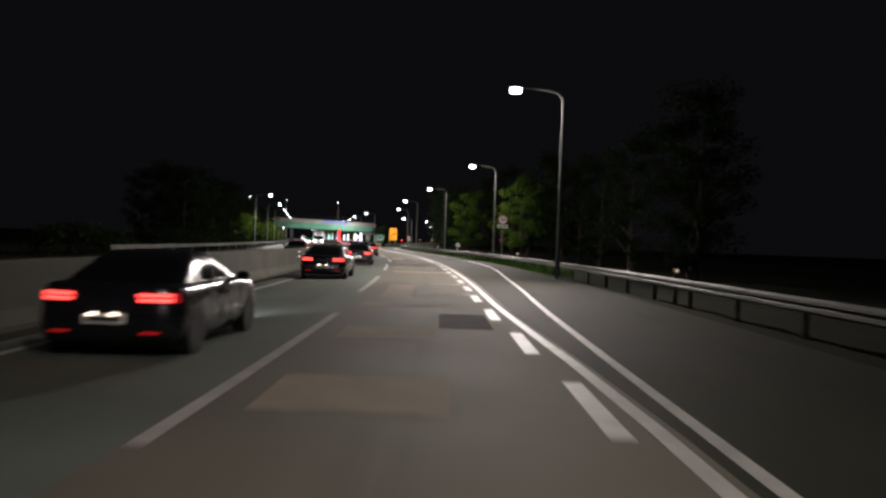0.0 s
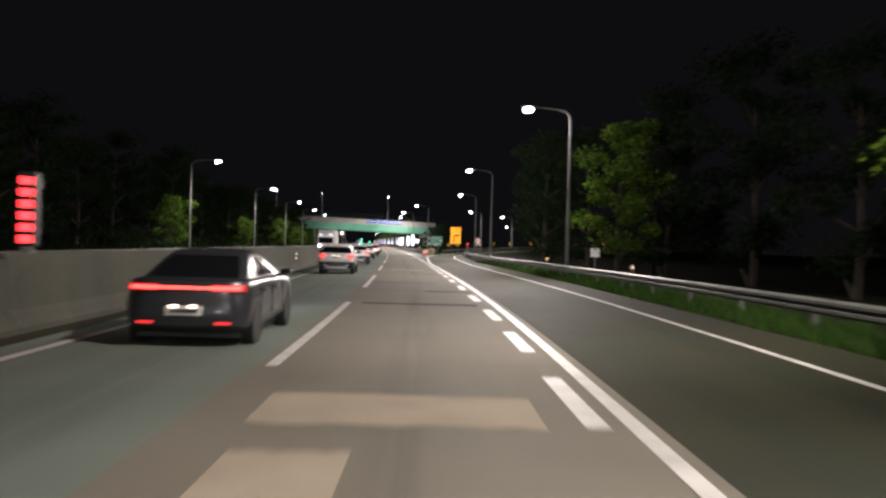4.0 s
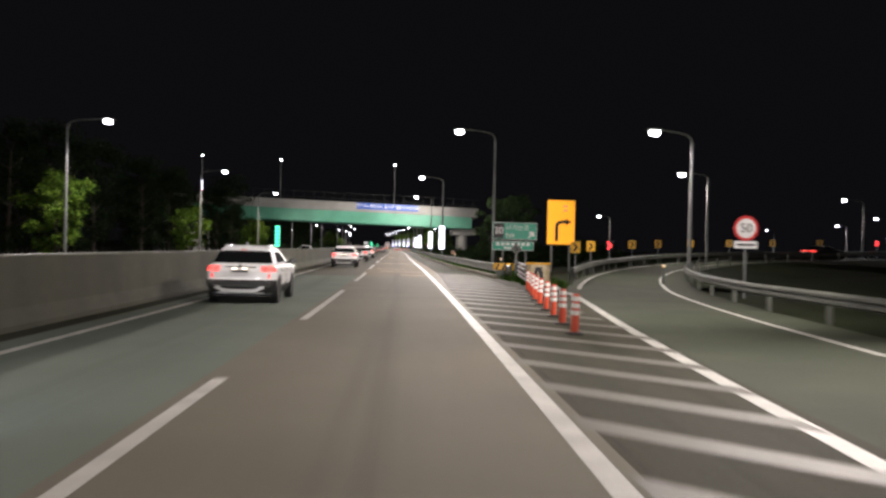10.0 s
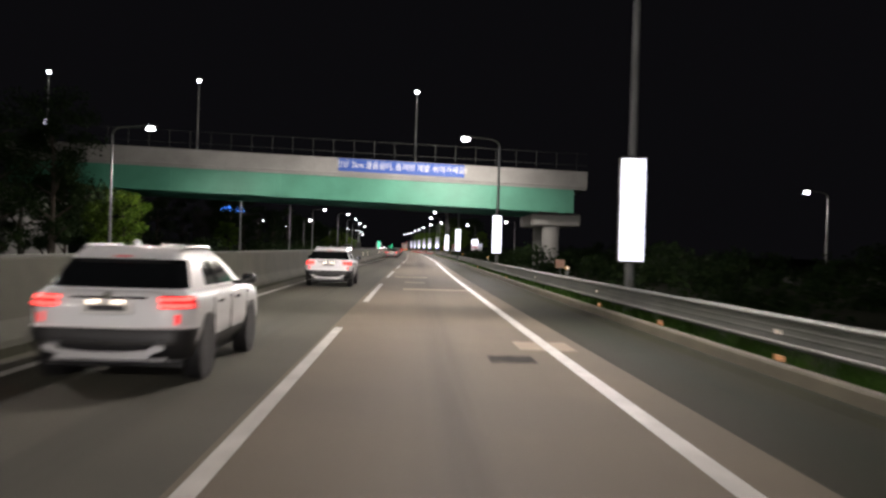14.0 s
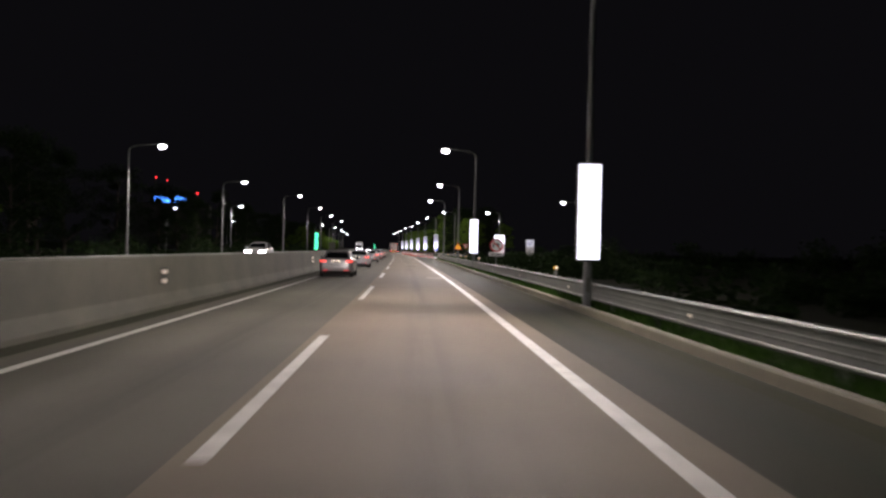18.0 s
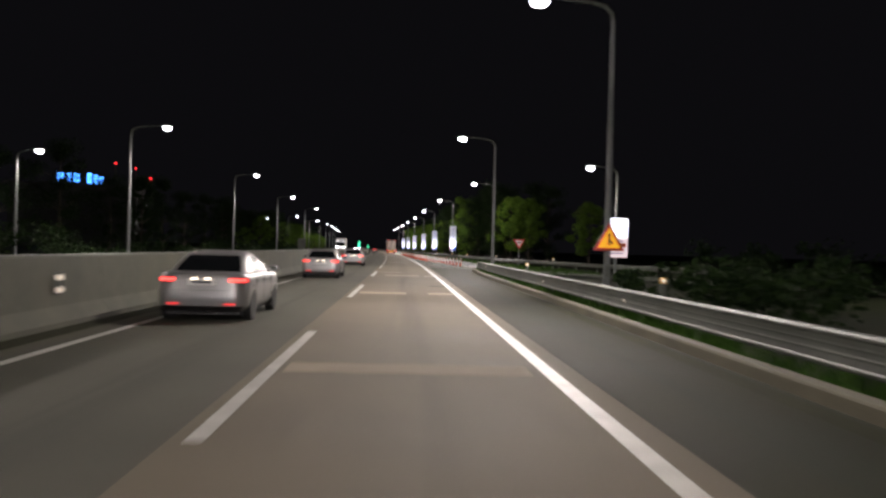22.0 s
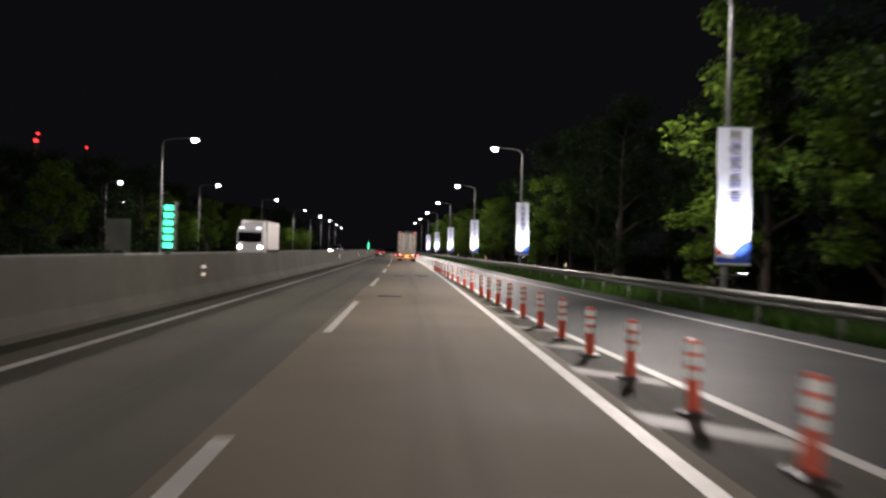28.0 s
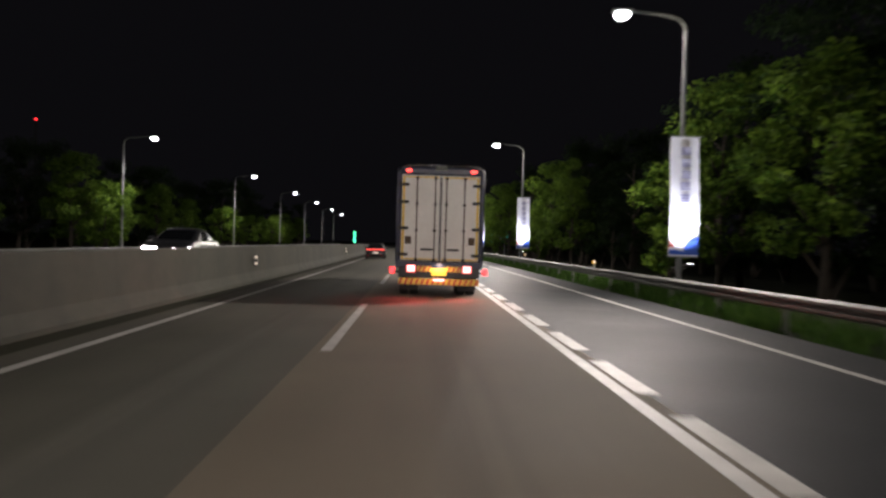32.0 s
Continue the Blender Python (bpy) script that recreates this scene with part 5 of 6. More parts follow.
def car(name, label, m, paint, kind, lamp, wheel_r=0.33, group="cars on the motorway", oncoming=False):
    """A car, tail at y = 0. kind: "suv" or "sedan"; lamp: its tail lamps' lower and upper height, first and last outline point, rows, strip across."""
    t = thing(name, label, "car", group, m=m)
    is_suv = kind == "suv"
    if is_suv:
        L, hw, bottom, belt, H = 4.37, 0.885, 0.26, 1.00, 1.50
        low = Hull([(0.26, 0.76, 0.12, L - 0.14, 0.24, 0.40), (0.38, 0.84, 0.01, L - 0.03, 0.26, 0.42), (0.54, 0.875, -0.02, L, 0.28, 0.42), (0.60, 0.88, 0.0, L, 0.30, 0.42), (0.64, 0.875, 0.045, L - 0.01, 0.32, 0.42),
                    (0.82, 0.885, 0.05, L - 0.05, 0.34, 0.45), (0.93, 0.865, 0.07, L - 0.10, 0.34, 0.5), (0.98, 0.83, 0.11, L - 0.2, 0.32, 0.5), (1.01, 0.78, 0.17, L - 0.3, 0.30, 0.5)], 0.12, 3.0, L)
        top = Hull([(0.95, 0.80, 0.14, 3.62, 0.30, 0.45), (1.03, 0.77, 0.20, 3.42, 0.28, 0.42), (1.18, 0.72, 0.36, 3.05, 0.26, 0.38), (1.34, 0.645, 0.54, 2.68, 0.26, 0.34), (1.42, 0.59, 0.62, 2.50, 0.26, 0.32),
                    (1.46, 0.53, 0.72, 2.36, 0.24, 0.30), (1.485, 0.38, 0.95, 2.05, 0.2, 0.2)])
        zs, zt, glass = (0.26, 0.38, 0.54, 0.60, 0.64, 0.72, 0.82, 0.93, 0.98, 1.01), (0.95, 1.03, 1.11, 1.18, 1.26, 1.34, 1.42, 1.46, 1.485), (1.035, 1.34)
    else:
        L, hw, bottom, belt, H = 4.65, 0.90, 0.20, 0.93, 1.42
        low = Hull([(0.20, 0.78, 0.16, L - 0.16, 0.24, 0.45), (0.30, 0.87, 0.03, L - 0.04, 0.28, 0.48), (0.48, 0.895, 0.0, L, 0.32, 0.5), (0.62, 0.90, 0.02, L, 0.34, 0.5), (0.78, 0.89, 0.05, L - 0.04, 0.36, 0.5),
                    (0.88, 0.875, 0.05, L - 0.12, 0.36, 0.5), (0.94, 0.845, 0.08, L - 0.25, 0.34, 0.5), (0.97, 0.79, 0.16, L - 0.35, 0.32, 0.5)], 0.16, 3.0, L)
        top = Hull([(0.90, 0.80, 0.36, 3.85, 0.26, 0.45), (0.97, 0.775, 0.50, 3.62, 0.26, 0.42), (1.10, 0.73, 0.76, 3.22, 0.24, 0.40), (1.24, 0.665, 1.06, 2.84, 0.24, 0.36), (1.335, 0.60, 1.30, 2.58, 0.24, 0.32),
                    (1.38, 0.53, 1.48, 2.42, 0.22, 0.28), (1.405, 0.38, 1.75, 2.2, 0.2, 0.2)])
        zs, zt, glass = (0.20, 0.30, 0.40, 0.48, 0.62, 0.70, 0.78, 0.88, 0.94, 0.97), (0.90, 0.97, 1.03, 1.10, 1.17, 1.24, 1.335, 1.38, 1.405), (0.985, 1.30)
    part("body", low.solid(zs), paint, t, smooth=True)
    part("roof", top.solid(zt), paint, t, smooth=True)
    part("rear_window", top.panel(tail_run(9 if is_suv else 6), *glass), GLASS_DARK, t, "dark tinted glass", True)
    part("windscreen", top.panel(nose_run(21), glass[0] - 0.02, glass[1] + 0.02), GLASS_DARK, t, "dark tinted glass", True)
    if is_suv:
        part("spoiler", top.panel(tail_run(6), 1.36, 1.43, 0.07, 0.12), paint, t, smooth=True)
        part("brake_lamp", top.panel(tail_run(1), 1.365, 1.38, 0.078, 0.02, 1), RED_DIM, t)
        part("cladding", low.panel(side_run(1, 5, 24) , 0.27, 0.46, 0.012, 0.03), BLACK, t, "black plastic cladding", True)
        part("cladding", low.panel(side_run(-1, 5, 24), 0.27, 0.46, 0.012, 0.03), BLACK, t, "black plastic cladding", True)
        part("rear_bumper", low.panel(tail_run(10), 0.30, 0.615, 0.018, 0.05), BLACK, t, "black lower bumper", True)
        part("bumper_trim", low.panel(tail_run(6), 0.455, 0.475, 0.026, 0.02, 1), CHROME, t, "silver trim line", True)
        part("skid_plate", Shape().loft([[(x, -0.075 + 0.05 * abs(x) ** 2, za), (x, -0.02, za), (x, -0.02, zb), (x, -0.075 + 0.05 * abs(x) ** 2, zb)] for x, za, zb in
                                         ((-0.62, 0.40, 0.445), (-0.5, 0.36, 0.445), (-0.46, 0.31, 0.40), (-0.2, 0.305, 0.375), (0.2, 0.305, 0.375), (0.46, 0.31, 0.40), (0.5, 0.36, 0.445), (0.62, 0.40, 0.445))]), SKID, t, "silver skid plate")
        part("tailgate_trim", low.panel(tail_run(3), 0.925, 0.95, 0.012, 0.02, 1), CHROME, t, "chrome tailgate strip")
        part("badge", Shape().disc((0, 0.035, 0.965), 1, 0.04, 0.03, 14), STEEL_OLD, t)
        part("aerial_fin", Shape().loft([[(-0.03, 0.95, H - 0.03), (0.03, 0.95, H - 0.03), (0.0, 1.2, H - 0.03)], [(-0.008, 0.96, H + 0.06), (0.008, 0.96, H + 0.06), (0.0, 1.02, H + 0.06)]]), paint, t)
    else:
        part("rear_valance", low.panel(tail_run(7), 0.21, 0.31, 0.012, 0.03), BLACK, t, "dark valance", True)
        part("boot_gap", low.panel(tail_run(4), 0.615, 0.622, 0.003, 0.01, 1), BLACK, t)
    za, zb, i0, i1, rows_, strip = lamp
    plate_z = 0.83 if is_suv else (0.78 if rows_ == 1 and not strip else 0.52)
    for sx in (-1, 1):
        for i, j in ((12, 14), (14, 17)):
            q = side_run(sx, i, j)
            part("side_window", top.panel(q, glass[0] + 0.005, glass[1] - 0.02, 0.005), GLASS_DARK, t, "dark tinted glass", True)
        part("window_pillar", Shape().tube([(sx * (top.row(z)[14][0] + 0.004), top.row(z)[14][1], z) for z in (glass[0], (glass[0] + glass[1]) / 2, glass[1] - 0.02)], 0.022, 6), BLACK, t)
        ym = top.row(glass[0])[17][1]
        mp = part("wing_mirror", Shape().box(sx * (hw + 0.10) - 0.10, sx * (hw + 0.10) + 0.10, ym - 0.08, ym + 0.08, belt + 0.0, belt + 0.15, 0.045), BLACK if is_suv else paint, t, smooth=True)
        part("mirror_glass", Shape().box(sx * (hw + 0.10) - 0.08, sx * (hw + 0.10) + 0.08, ym - 0.086, ym - 0.078, belt + 0.02, belt + 0.13, 0.003), GLASS_DARK, mp)
        part("mirror_foot", Shape().box(*sorted((sx * (hw - 0.12), sx * (hw + 0.02))), ym - 0.03, ym + 0.04, belt - 0.0, belt + 0.05, 0.01), BLACK, mp)
        for y in (1.35, 2.35):
            part("door_handle", Shape().box(sx * hw * 0.99 - 0.02, sx * hw * 0.99 + 0.028, y, y + 0.2, belt - 0.17, belt - 0.135, 0.01), CHROME if is_suv else paint, t)
        for y in (1.12, 2.08, 3.12):
            part("door_gap", Shape().box(sx * hw - 0.02, sx * hw + 0.003, y, y + 0.008, bottom + 0.2, belt - 0.1), BLACK, t)
        for y in (0.84, L - 0.88):
            part("wheel_arch", Shape().tube([(sx * (hw - 0.2), y, wheel_r + 0.02), (sx * (hw - 0.004), y, wheel_r + 0.02)], wheel_r + 0.055, 28), BLACK, t, "black wheel arch", True)
            wheel(t, sx * (hw - 0.095), y, wheel_r, 0.20, sx)
        if is_suv:
            part("roof_rail", Shape().tube([(sx * 0.55, 0.80, H - 0.08), (sx * 0.55, 0.95, H - 0.01), (sx * 0.55, 2.1, H - 0.01), (sx * 0.54, 2.3, H - 0.08)], 0.018, 8), ALLOY, t, smooth=True)
        case = part("tail_lamp", low.panel(side_run(sx, i0, i1), za, zb, 0.014, 0.05), RED_DIM, t, "red tail lamp, lit", True)
        hgt = (zb - za) / rows_
        for k in range(rows_):
            lo = za + hgt * k
            part("light_bar", low.panel(side_run(sx, i0, i1 - 1), lo + hgt * 0.22, lo + hgt * 0.78, 0.024, 0.02, 2), RED_HOT, case)
        if is_suv:
            rx_, ry_, _ = low.row(0.7)[6]
            part("bumper_reflector", Shape().box(sx * rx_ - 0.025, sx * rx_ + 0.025, ry_ - 0.02, ry_ + 0.04, 0.66, 0.77, 0.012), RED_MID, t)
        else:
            part("bumper_reflector", low.panel(side_run(sx, 3, 5), 0.335, 0.365, 0.014, 0.02, 1), RED_DIM if paint is CAR_BLACK else RED_MID, t)
        part("headlamp", low.panel(side_run(sx, 20, 25), 0.66, 0.80, 0.012, 0.04, 2), HEADLIGHT if oncoming else CHROME, t)
        part("plate_lamp", Shape().box(sx * 0.13 - 0.055, sx * 0.13 + 0.055, -0.055, -0.02, plate_z + 0.055, plate_z + 0.085, 0.008), WARM_GLOW, t)
    if strip:
        part("light_strip", low.panel(tail_run(i0), (za + zb) / 2 - 0.02, (za + zb) / 2 + 0.02, 0.02, 0.02, 1), RED_HOT, t, "full-width red light strip")
    pl = part("number_plate", Shape().box(-0.26, 0.26, 0.0, 0.07, plate_z - 0.065, plate_z + 0.065, 0.008), PLATE, t, "pale number plate")
    part("letter_bar", Shape().box(-0.2, 0.2, -0.004, 0.0, plate_z - 0.03, plate_z + 0.03), CAR_GREY, pl)
    part("underbody", Shape().box(-hw * 0.82, hw * 0.82, 0.35, L - 0.35, bottom - 0.08, bottom + 0.12), BLACK, t)
    if not oncoming:
        spot("headlight_beam", 800.0, (0.88, 0.95, 1.0), 62, 0.9, 0.08, t, look((0, L + 0.06, 0.72), (0, L + 12, 0.0)))
    return t


def suv(label, m):
    return car("suv", label, m, CAR_WHITE, "suv", (0.825, 0.965, 4, 9, 2, False), 0.345)


def black_sedan(label, m):
    return car("sedan", label, m @ Matrix.Diagonal((1.0, 1.02, 0.94, 1.0)), CAR_BLACK, "sedan", (0.74, 0.87, 3, 8, 2, False), 0.34)


def silver_sedan(label, m):
    return car("silver_sedan", label, m, CAR_SILVER, "sedan", (0.775, 0.875, 4, 9, 1, False), 0.32)


# the traffic in the next lane
black_sedan("glossy black sedan with double red tail lamps", at(15.6, -3.75))
black_sedan("glossy black sedan with double red tail lamps in the next lane", at(38.9, -4.05))
black_sedan("black sedan with red tail lamps beside the median barrier", at(60.2, -3.9))
car("coupe_car", "dark car with a full-width red light strip in the next lane", at(93.0, -3.3), CAR_GREY, "sedan", (0.80, 0.90, 3, 8, 1, True), 0.34)
suv("white suv with black cladding in the next lane", at(123.9, -3.72))
suv("white suv with black cladding and silver roof rails", at(145.75, -3.72))
suv("white suv with black cladding, lit number plate", at(168.8, -3.9))
suv("white suv with black cladding beside the median barrier", at(193.2, -3.85))
suv("white suv with black cladding, before the exit gore", at(215.6, -3.85))
suv("white suv with black cladding and alloy wheels", at(254.2, -3.7))
suv("white suv with black cladding and lit number plate", at(276.7, -3.68))
suv("white suv with black cladding and silver skid plate", at(300.4, -3.65))
for s, lab in ((394.6, "silver compact sedan with alloy wheels in the next lane"), (418.0, "silver compact sedan with bright red tail lamps"), (445.3, "silver compact sedan with orange-red tail lamps in the next lane"),
               (470.2, "silver compact sedan with lit number plate"), (498.6, "silver compact sedan with red tail lamps beside the barrier")):
    silver_sedan(lab, at(s, -4.1))
car("far_sedan", "dark sedan with red tail lamps far ahead in the next lane", at(716, -4.0), CAR_BLACK, "sedan", (0.80, 0.90, 3, 8, 1, True), 0.34)
car("far_sedan", "dark sedan with red tail lamps on the slip road", pose(0, 0, 0), CAR_GREY, "sedan", (0.80, 0.90, 3, 8, 1, True), 0.34, "cars on the slip road").matrix_basis = Matrix.Translation(EXIT[66]) @ Matrix.Rotation(math.atan2(-(EXIT[67] - EXIT[66]).x, (EXIT[67] - EXIT[66]).y), 4, "Z")
# oncoming cars behind the barrier, with their headlights on
for s, d, paint, lab in ((75.6, -9.0, CAR_GREY, "dark oncoming car with lit headlights behind the barrier"), (312, -12.0, CAR_WHITE, "white oncoming car with lit headlights behind the barrier"),
                         (424.0, -12.5, CAR_SILVER, "silver oncoming car with lit headlights behind the barrier"), (672, -9.2, CAR_GREY, "dark oncoming car with lit headlights behind the barrier")):
    car("oncoming_car", lab, at(s, d, 0.45 if s > 332 else 0, 180), paint, "sedan", (0.80, 0.90, 3, 8, 1, False), 0.34, "oncoming cars", True)


def box_truck(name, label, m, face, oncoming=False):
    """A box lorry, tail at y = 0."""
    t = thing(name, label, "truck", m=m)
    hw, z0, z1, L = 1.25, 1.02, 3.72, 9.6
    part("cargo_box", Shape().box(-hw, hw, 0.06, 7.3, z0, z1, 0.10), BOX_WHITE, t, "off-white cargo box", True)
    for x0, x1 in ((-hw - 0.012, -hw + 0.13), (hw - 0.13, hw + 0.012)):
        part("rear_post", Shape().box(x0, x1, -0.02, 0.16, z0 - 0.05, z1 - 0.02, 0.05), BOX_BLUE, t, "dark blue rear post", True)
    part("rear_header", Shape().box(-hw + 0.1, hw - 0.1, -0.02, 0.16, z1 - 0.22, z1 + 0.0, 0.05), BOX_BLUE, t, "blue header above the doors")
    part("rear_sill", Shape().box(-hw, hw, -0.03, 0.18, z0 - 0.17, z0 + 0.02, 0.02), BOX_BLUE, t, "blue sill")
    part("roof_edge", Shape().tube([(-hw + 0.02, -0.02, z1 - 0.14), (-hw + 0.12, -0.02, z1 + 0.0), (-hw + 0.3, -0.02, z1 + 0.05), (hw - 0.3, -0.02, z1 + 0.05), (hw - 0.12, -0.02, z1 + 0.0), (hw - 0.02, -0.02, z1 - 0.14)], 0.03, 8), CHROME, t)
    part("vent", Shape().box(-0.17, 0.17, -0.06, 0.0, z1 - 0.08, z1 + 0.05, 0.02), STEEL_OLD, t)
    for sx in (-1, 1):
        a, b = sorted((sx * 0.02, sx * (hw - 0.15)))
        dr = part("door", Shape().box(a, b, -0.012, 0.06, z0 + 0.04, z1 - 0.25, 0.012), BOX_WHITE, t, "off-white rear door")
        part("yellow_tape", Shape().box(*sorted((sx * (hw - 0.22), sx * (hw - 0.155))), -0.018, -0.011, z0 + 0.05, z1 - 0.27), BOX_YELLOW, dr, "yellow edge tape")
        part("yellow_tape", Shape().box(*sorted((sx * 0.06, sx * (hw - 0.23))), -0.018, -0.011, z1 - 0.30, z1 - 0.26), BOX_YELLOW, dr)
        part("yellow_tape", Shape().box(*sorted((sx * 0.06, sx * (hw - 0.23))), -0.018, -0.011, z0 + 0.05, z0 + 0.09), BOX_YELLOW, dr)
        for x in (0.16, 0.68):
            part("lock_rod", Shape().tube([(sx * x, -0.05, z0 + 0.0), (sx * x, -0.05, z1 - 0.25)], 0.019, 8), RUST, dr, smooth=True)
            for z in (z0 + 0.06, z0 + 0.9, z0 + 1.65, z1 - 0.32):
                part("rod_bracket", Shape().box(sx * x - 0.045, sx * x + 0.045, -0.065, -0.012, z - 0.035, z + 0.035, 0.008), BLACK, dr)
        part("lock_handle", Shape().box(*sorted((sx * 0.2, sx * 0.55)), -0.085, -0.04, z0 + 0.32, z0 + 0.38, 0.01), BLACK, dr)
        part("rubber_seal", Shape().box(*sorted((sx * 0.004, sx * 0.03)), -0.02, 0.0, z0 + 0.04, z1 - 0.25), BLACK, dr)
        for z in (z0 + 0.2, z0 + 0.95, z0 + 1.7, z1 - 0.5):
            part("hinge", Shape().box(*sorted((sx * (hw - 0.34), sx * (hw - 0.02))), -0.045, -0.012, z - 0.045, z + 0.045, 0.01), BLACK, dr)
        part("faded_print", Shape().box(*sorted((sx * 0.82, sx * 1.0)), -0.0165, -0.0125, z0 + 0.5, z0 + 0.72), RUST, dr)
        part("marker_lamp", Shape().box(sx * 0.93 - 0.085, sx * 0.93 + 0.085, -0.06, -0.01, z1 - 0.145, z1 - 0.055, 0.02), RED_HOT, t, "red marker lamp")
        tl = part("tail_lamp", Shape().box(sx * 0.80 - 0.15, sx * 0.80 + 0.15, -0.05, 0.04, 0.70, 0.94, 0.03), RED_DIM, t, "red tail lamp, lit")
        part("light_field", Shape().box(sx * 0.80 - 0.11, sx * 0.80 + 0.11, -0.06, -0.045, 0.73, 0.91, 0.02), RED_WHITE, tl)
        part("side_lamp", Shape().box(sx * (hw + 0.09) - 0.07, sx * (hw + 0.09) + 0.07, 0.2, 0.28, 0.66, 0.84, 0.03), RED_GLOW, t, "red side lamp on a stalk")
        part("lamp_stalk", Shape().box(*sorted((sx * (hw - 0.3), sx * (hw + 0.05))), 0.22, 0.26, 0.68, 0.74), BLACK, t)
        hz = part("hazard_plate", Shape().box(sx * 0.42 - 0.2, sx * 0.42 + 0.2, -0.045, -0.02, 0.74, 0.90, 0.005), BOX_YELLOW, t, "yellow and red hazard plate")
        for k in range(3):
            x = sx * 0.42 - 0.13 + 0.13 * k
            part("red_stripe", Shape().prism([(x - 0.05, 0.745), (x + 0.005, 0.745), (x + 0.06, 0.895), (x + 0.005, 0.895)], -0.05, -0.045), SIGN_RED, hz)
        part("mud_flap", Shape().box(sx * 0.85 - 0.27, sx * 0.85 + 0.27, 0.95, 0.97, 0.16, 0.62), BLACK, t)
        for y in (1.6, 2.9, 8.4):
            wheel(t, sx * 1.0, y, 0.46, 0.27, sx)
            if y < 8:
                wheel(t, sx * 0.70, y, 0.46, 0.27, sx)
    part("number_plate", Shape().box(-0.22, 0.22, -0.05, -0.02, 0.62, 0.84, 0.006), BOX_YELLOW, t, "yellow number plate")
    bp = part("underrun_bar", Shape().box(-hw + 0.1, hw - 0.1, -0.06, 0.03, 0.36, 0.54, 0.015), BOX_YELLOW, t, "yellow and red striped underrun bar")
    for k in range(15):
        x = -1.1 + 0.155 * k
        part("red_stripe", Shape().prism([(x - 0.05, 0.365), (x + 0.015, 0.365), (x + 0.075, 0.535), (x + 0.01, 0.535)], -0.066, -0.0605), ORANGE, bp)
    part("bar_lamp", Shape().box(-0.16, 0.16, -0.075, -0.06, 0.47, 0.53, 0.01), RED_WHITE, bp)
    if not oncoming:
        spot("plate_light", 30.0, (1.0, 0.72, 0.5), 150, 0.5, 0.03, t, look((0, -0.22, 0.97), (0, -0.06, 0.45)))
        for sx in (-0.8, 0.8):
            spot("tail_light_glow", 110.0, (1.0, 0.06, 0.05), 150, 0.6, 0.08, t, look((sx, -0.12, 0.82), (sx, -3.0, 0.0)))
    part("rear_crossmember", Shape().box(-1.16, 1.16, 0.0, 0.12, 0.56, 0.88, 0.02), BLACK, t)
    part("chassis", Shape().box(-0.5, 0.5, 0.1, 9.0, 0.58, 1.0, 0.02), BLACK, t)
    part("cab", Shape().box(-1.2, 1.2, 7.6, L, 0.55, 2.85, 0.12), face, t, "cab", True)
    part("windscreen", Shape().box(-1.05, 1.05, L - 0.02, L + 0.03, 1.7, 2.6, 0.02), GLASS_DARK, t)
    for sx in (-1, 1):
        part("headlamp", Shape().box(sx * 0.9 - 0.17, sx * 0.9 + 0.17, L - 0.02, L + 0.03, *((1.18, 1.40) if oncoming else (0.75, 0.95)), 0.02), HEADLIGHT if oncoming else CHROME, t)
        if oncoming:
            part("roof_lamp", Shape().box(sx * 0.75 - 0.22, sx * 0.75 + 0.22, L - 0.1, L + 0.0, 2.93, 3.05, 0.02), PANEL_GLOW, t)
    part("wind_deflector", Shape().loft([[(-1.1, 7.7, 2.82), (1.1, 7.7, 2.82), (1.1, L - 0.3, 2.82), (-1.1, L - 0.3, 2.82)], [(-1.0, 7.5, 3.6), (1.0, 7.5, 3.6), (0.9, 8.2, 3.5), (-0.9, 8.2, 3.5)]]), face, t)
    return t


box_truck("box_truck", "off-white box truck with blue frame and red tail lamps", at(662.0, 0.13), BOX_BLUE)
box_truck("oncoming_truck", "white oncoming box truck with lit lamps behind the barrier", at(199.1, -9.6, 0, 180) @ Matrix.Scale(0.85, 4), CAR_WHITE, True)
box_truck("oncoming_truck", "white oncoming box truck with bright headlights behind the barrier", at(624.0, -11.5, 0.35, 180) @ Matrix.Scale(0.8, 4), CAR_WHITE, True)

# ---- trees and scrub ----
def leaf_cloud(rr, centres, n, size, mat, name):
    """Small bent leaves scattered through a set of clumps."""
    vs, fs = [], []
    for _ in range(n):
        c, r = centres[rr.randrange(len(centres))]
        u = Vector((rr.gauss(0, 1), rr.gauss(0, 1), rr.gauss(0, 1)))
        u = u.normalized() * (rr.random() ** 0.45) * r
        u.z *= 0.7
        p = c + u
        a = Vector((rr.gauss(0, 1), rr.gauss(0, 1), rr.gauss(0, 0.6))).normalized()
        b = a.cross(Vector((rr.gauss(0, 1), rr.gauss(0, 1), rr.gauss(0, 1)))).normalized()
        k = size * rr.uniform(0.6, 1.4)
        i = len(vs)
        vs += [p - a * k, p + b * k * 0.42 + Vector((0, 0, k * 0.1)), p + a * k, p - b * k * 0.42 + Vector((0, 0, k * 0.1))]
        fs.append((i, i + 1, i + 2, i + 3))
    me = bpy.data.meshes.new(name)
    me.from_pydata(vs, [], fs)
    me.materials.append(mat)
    return me


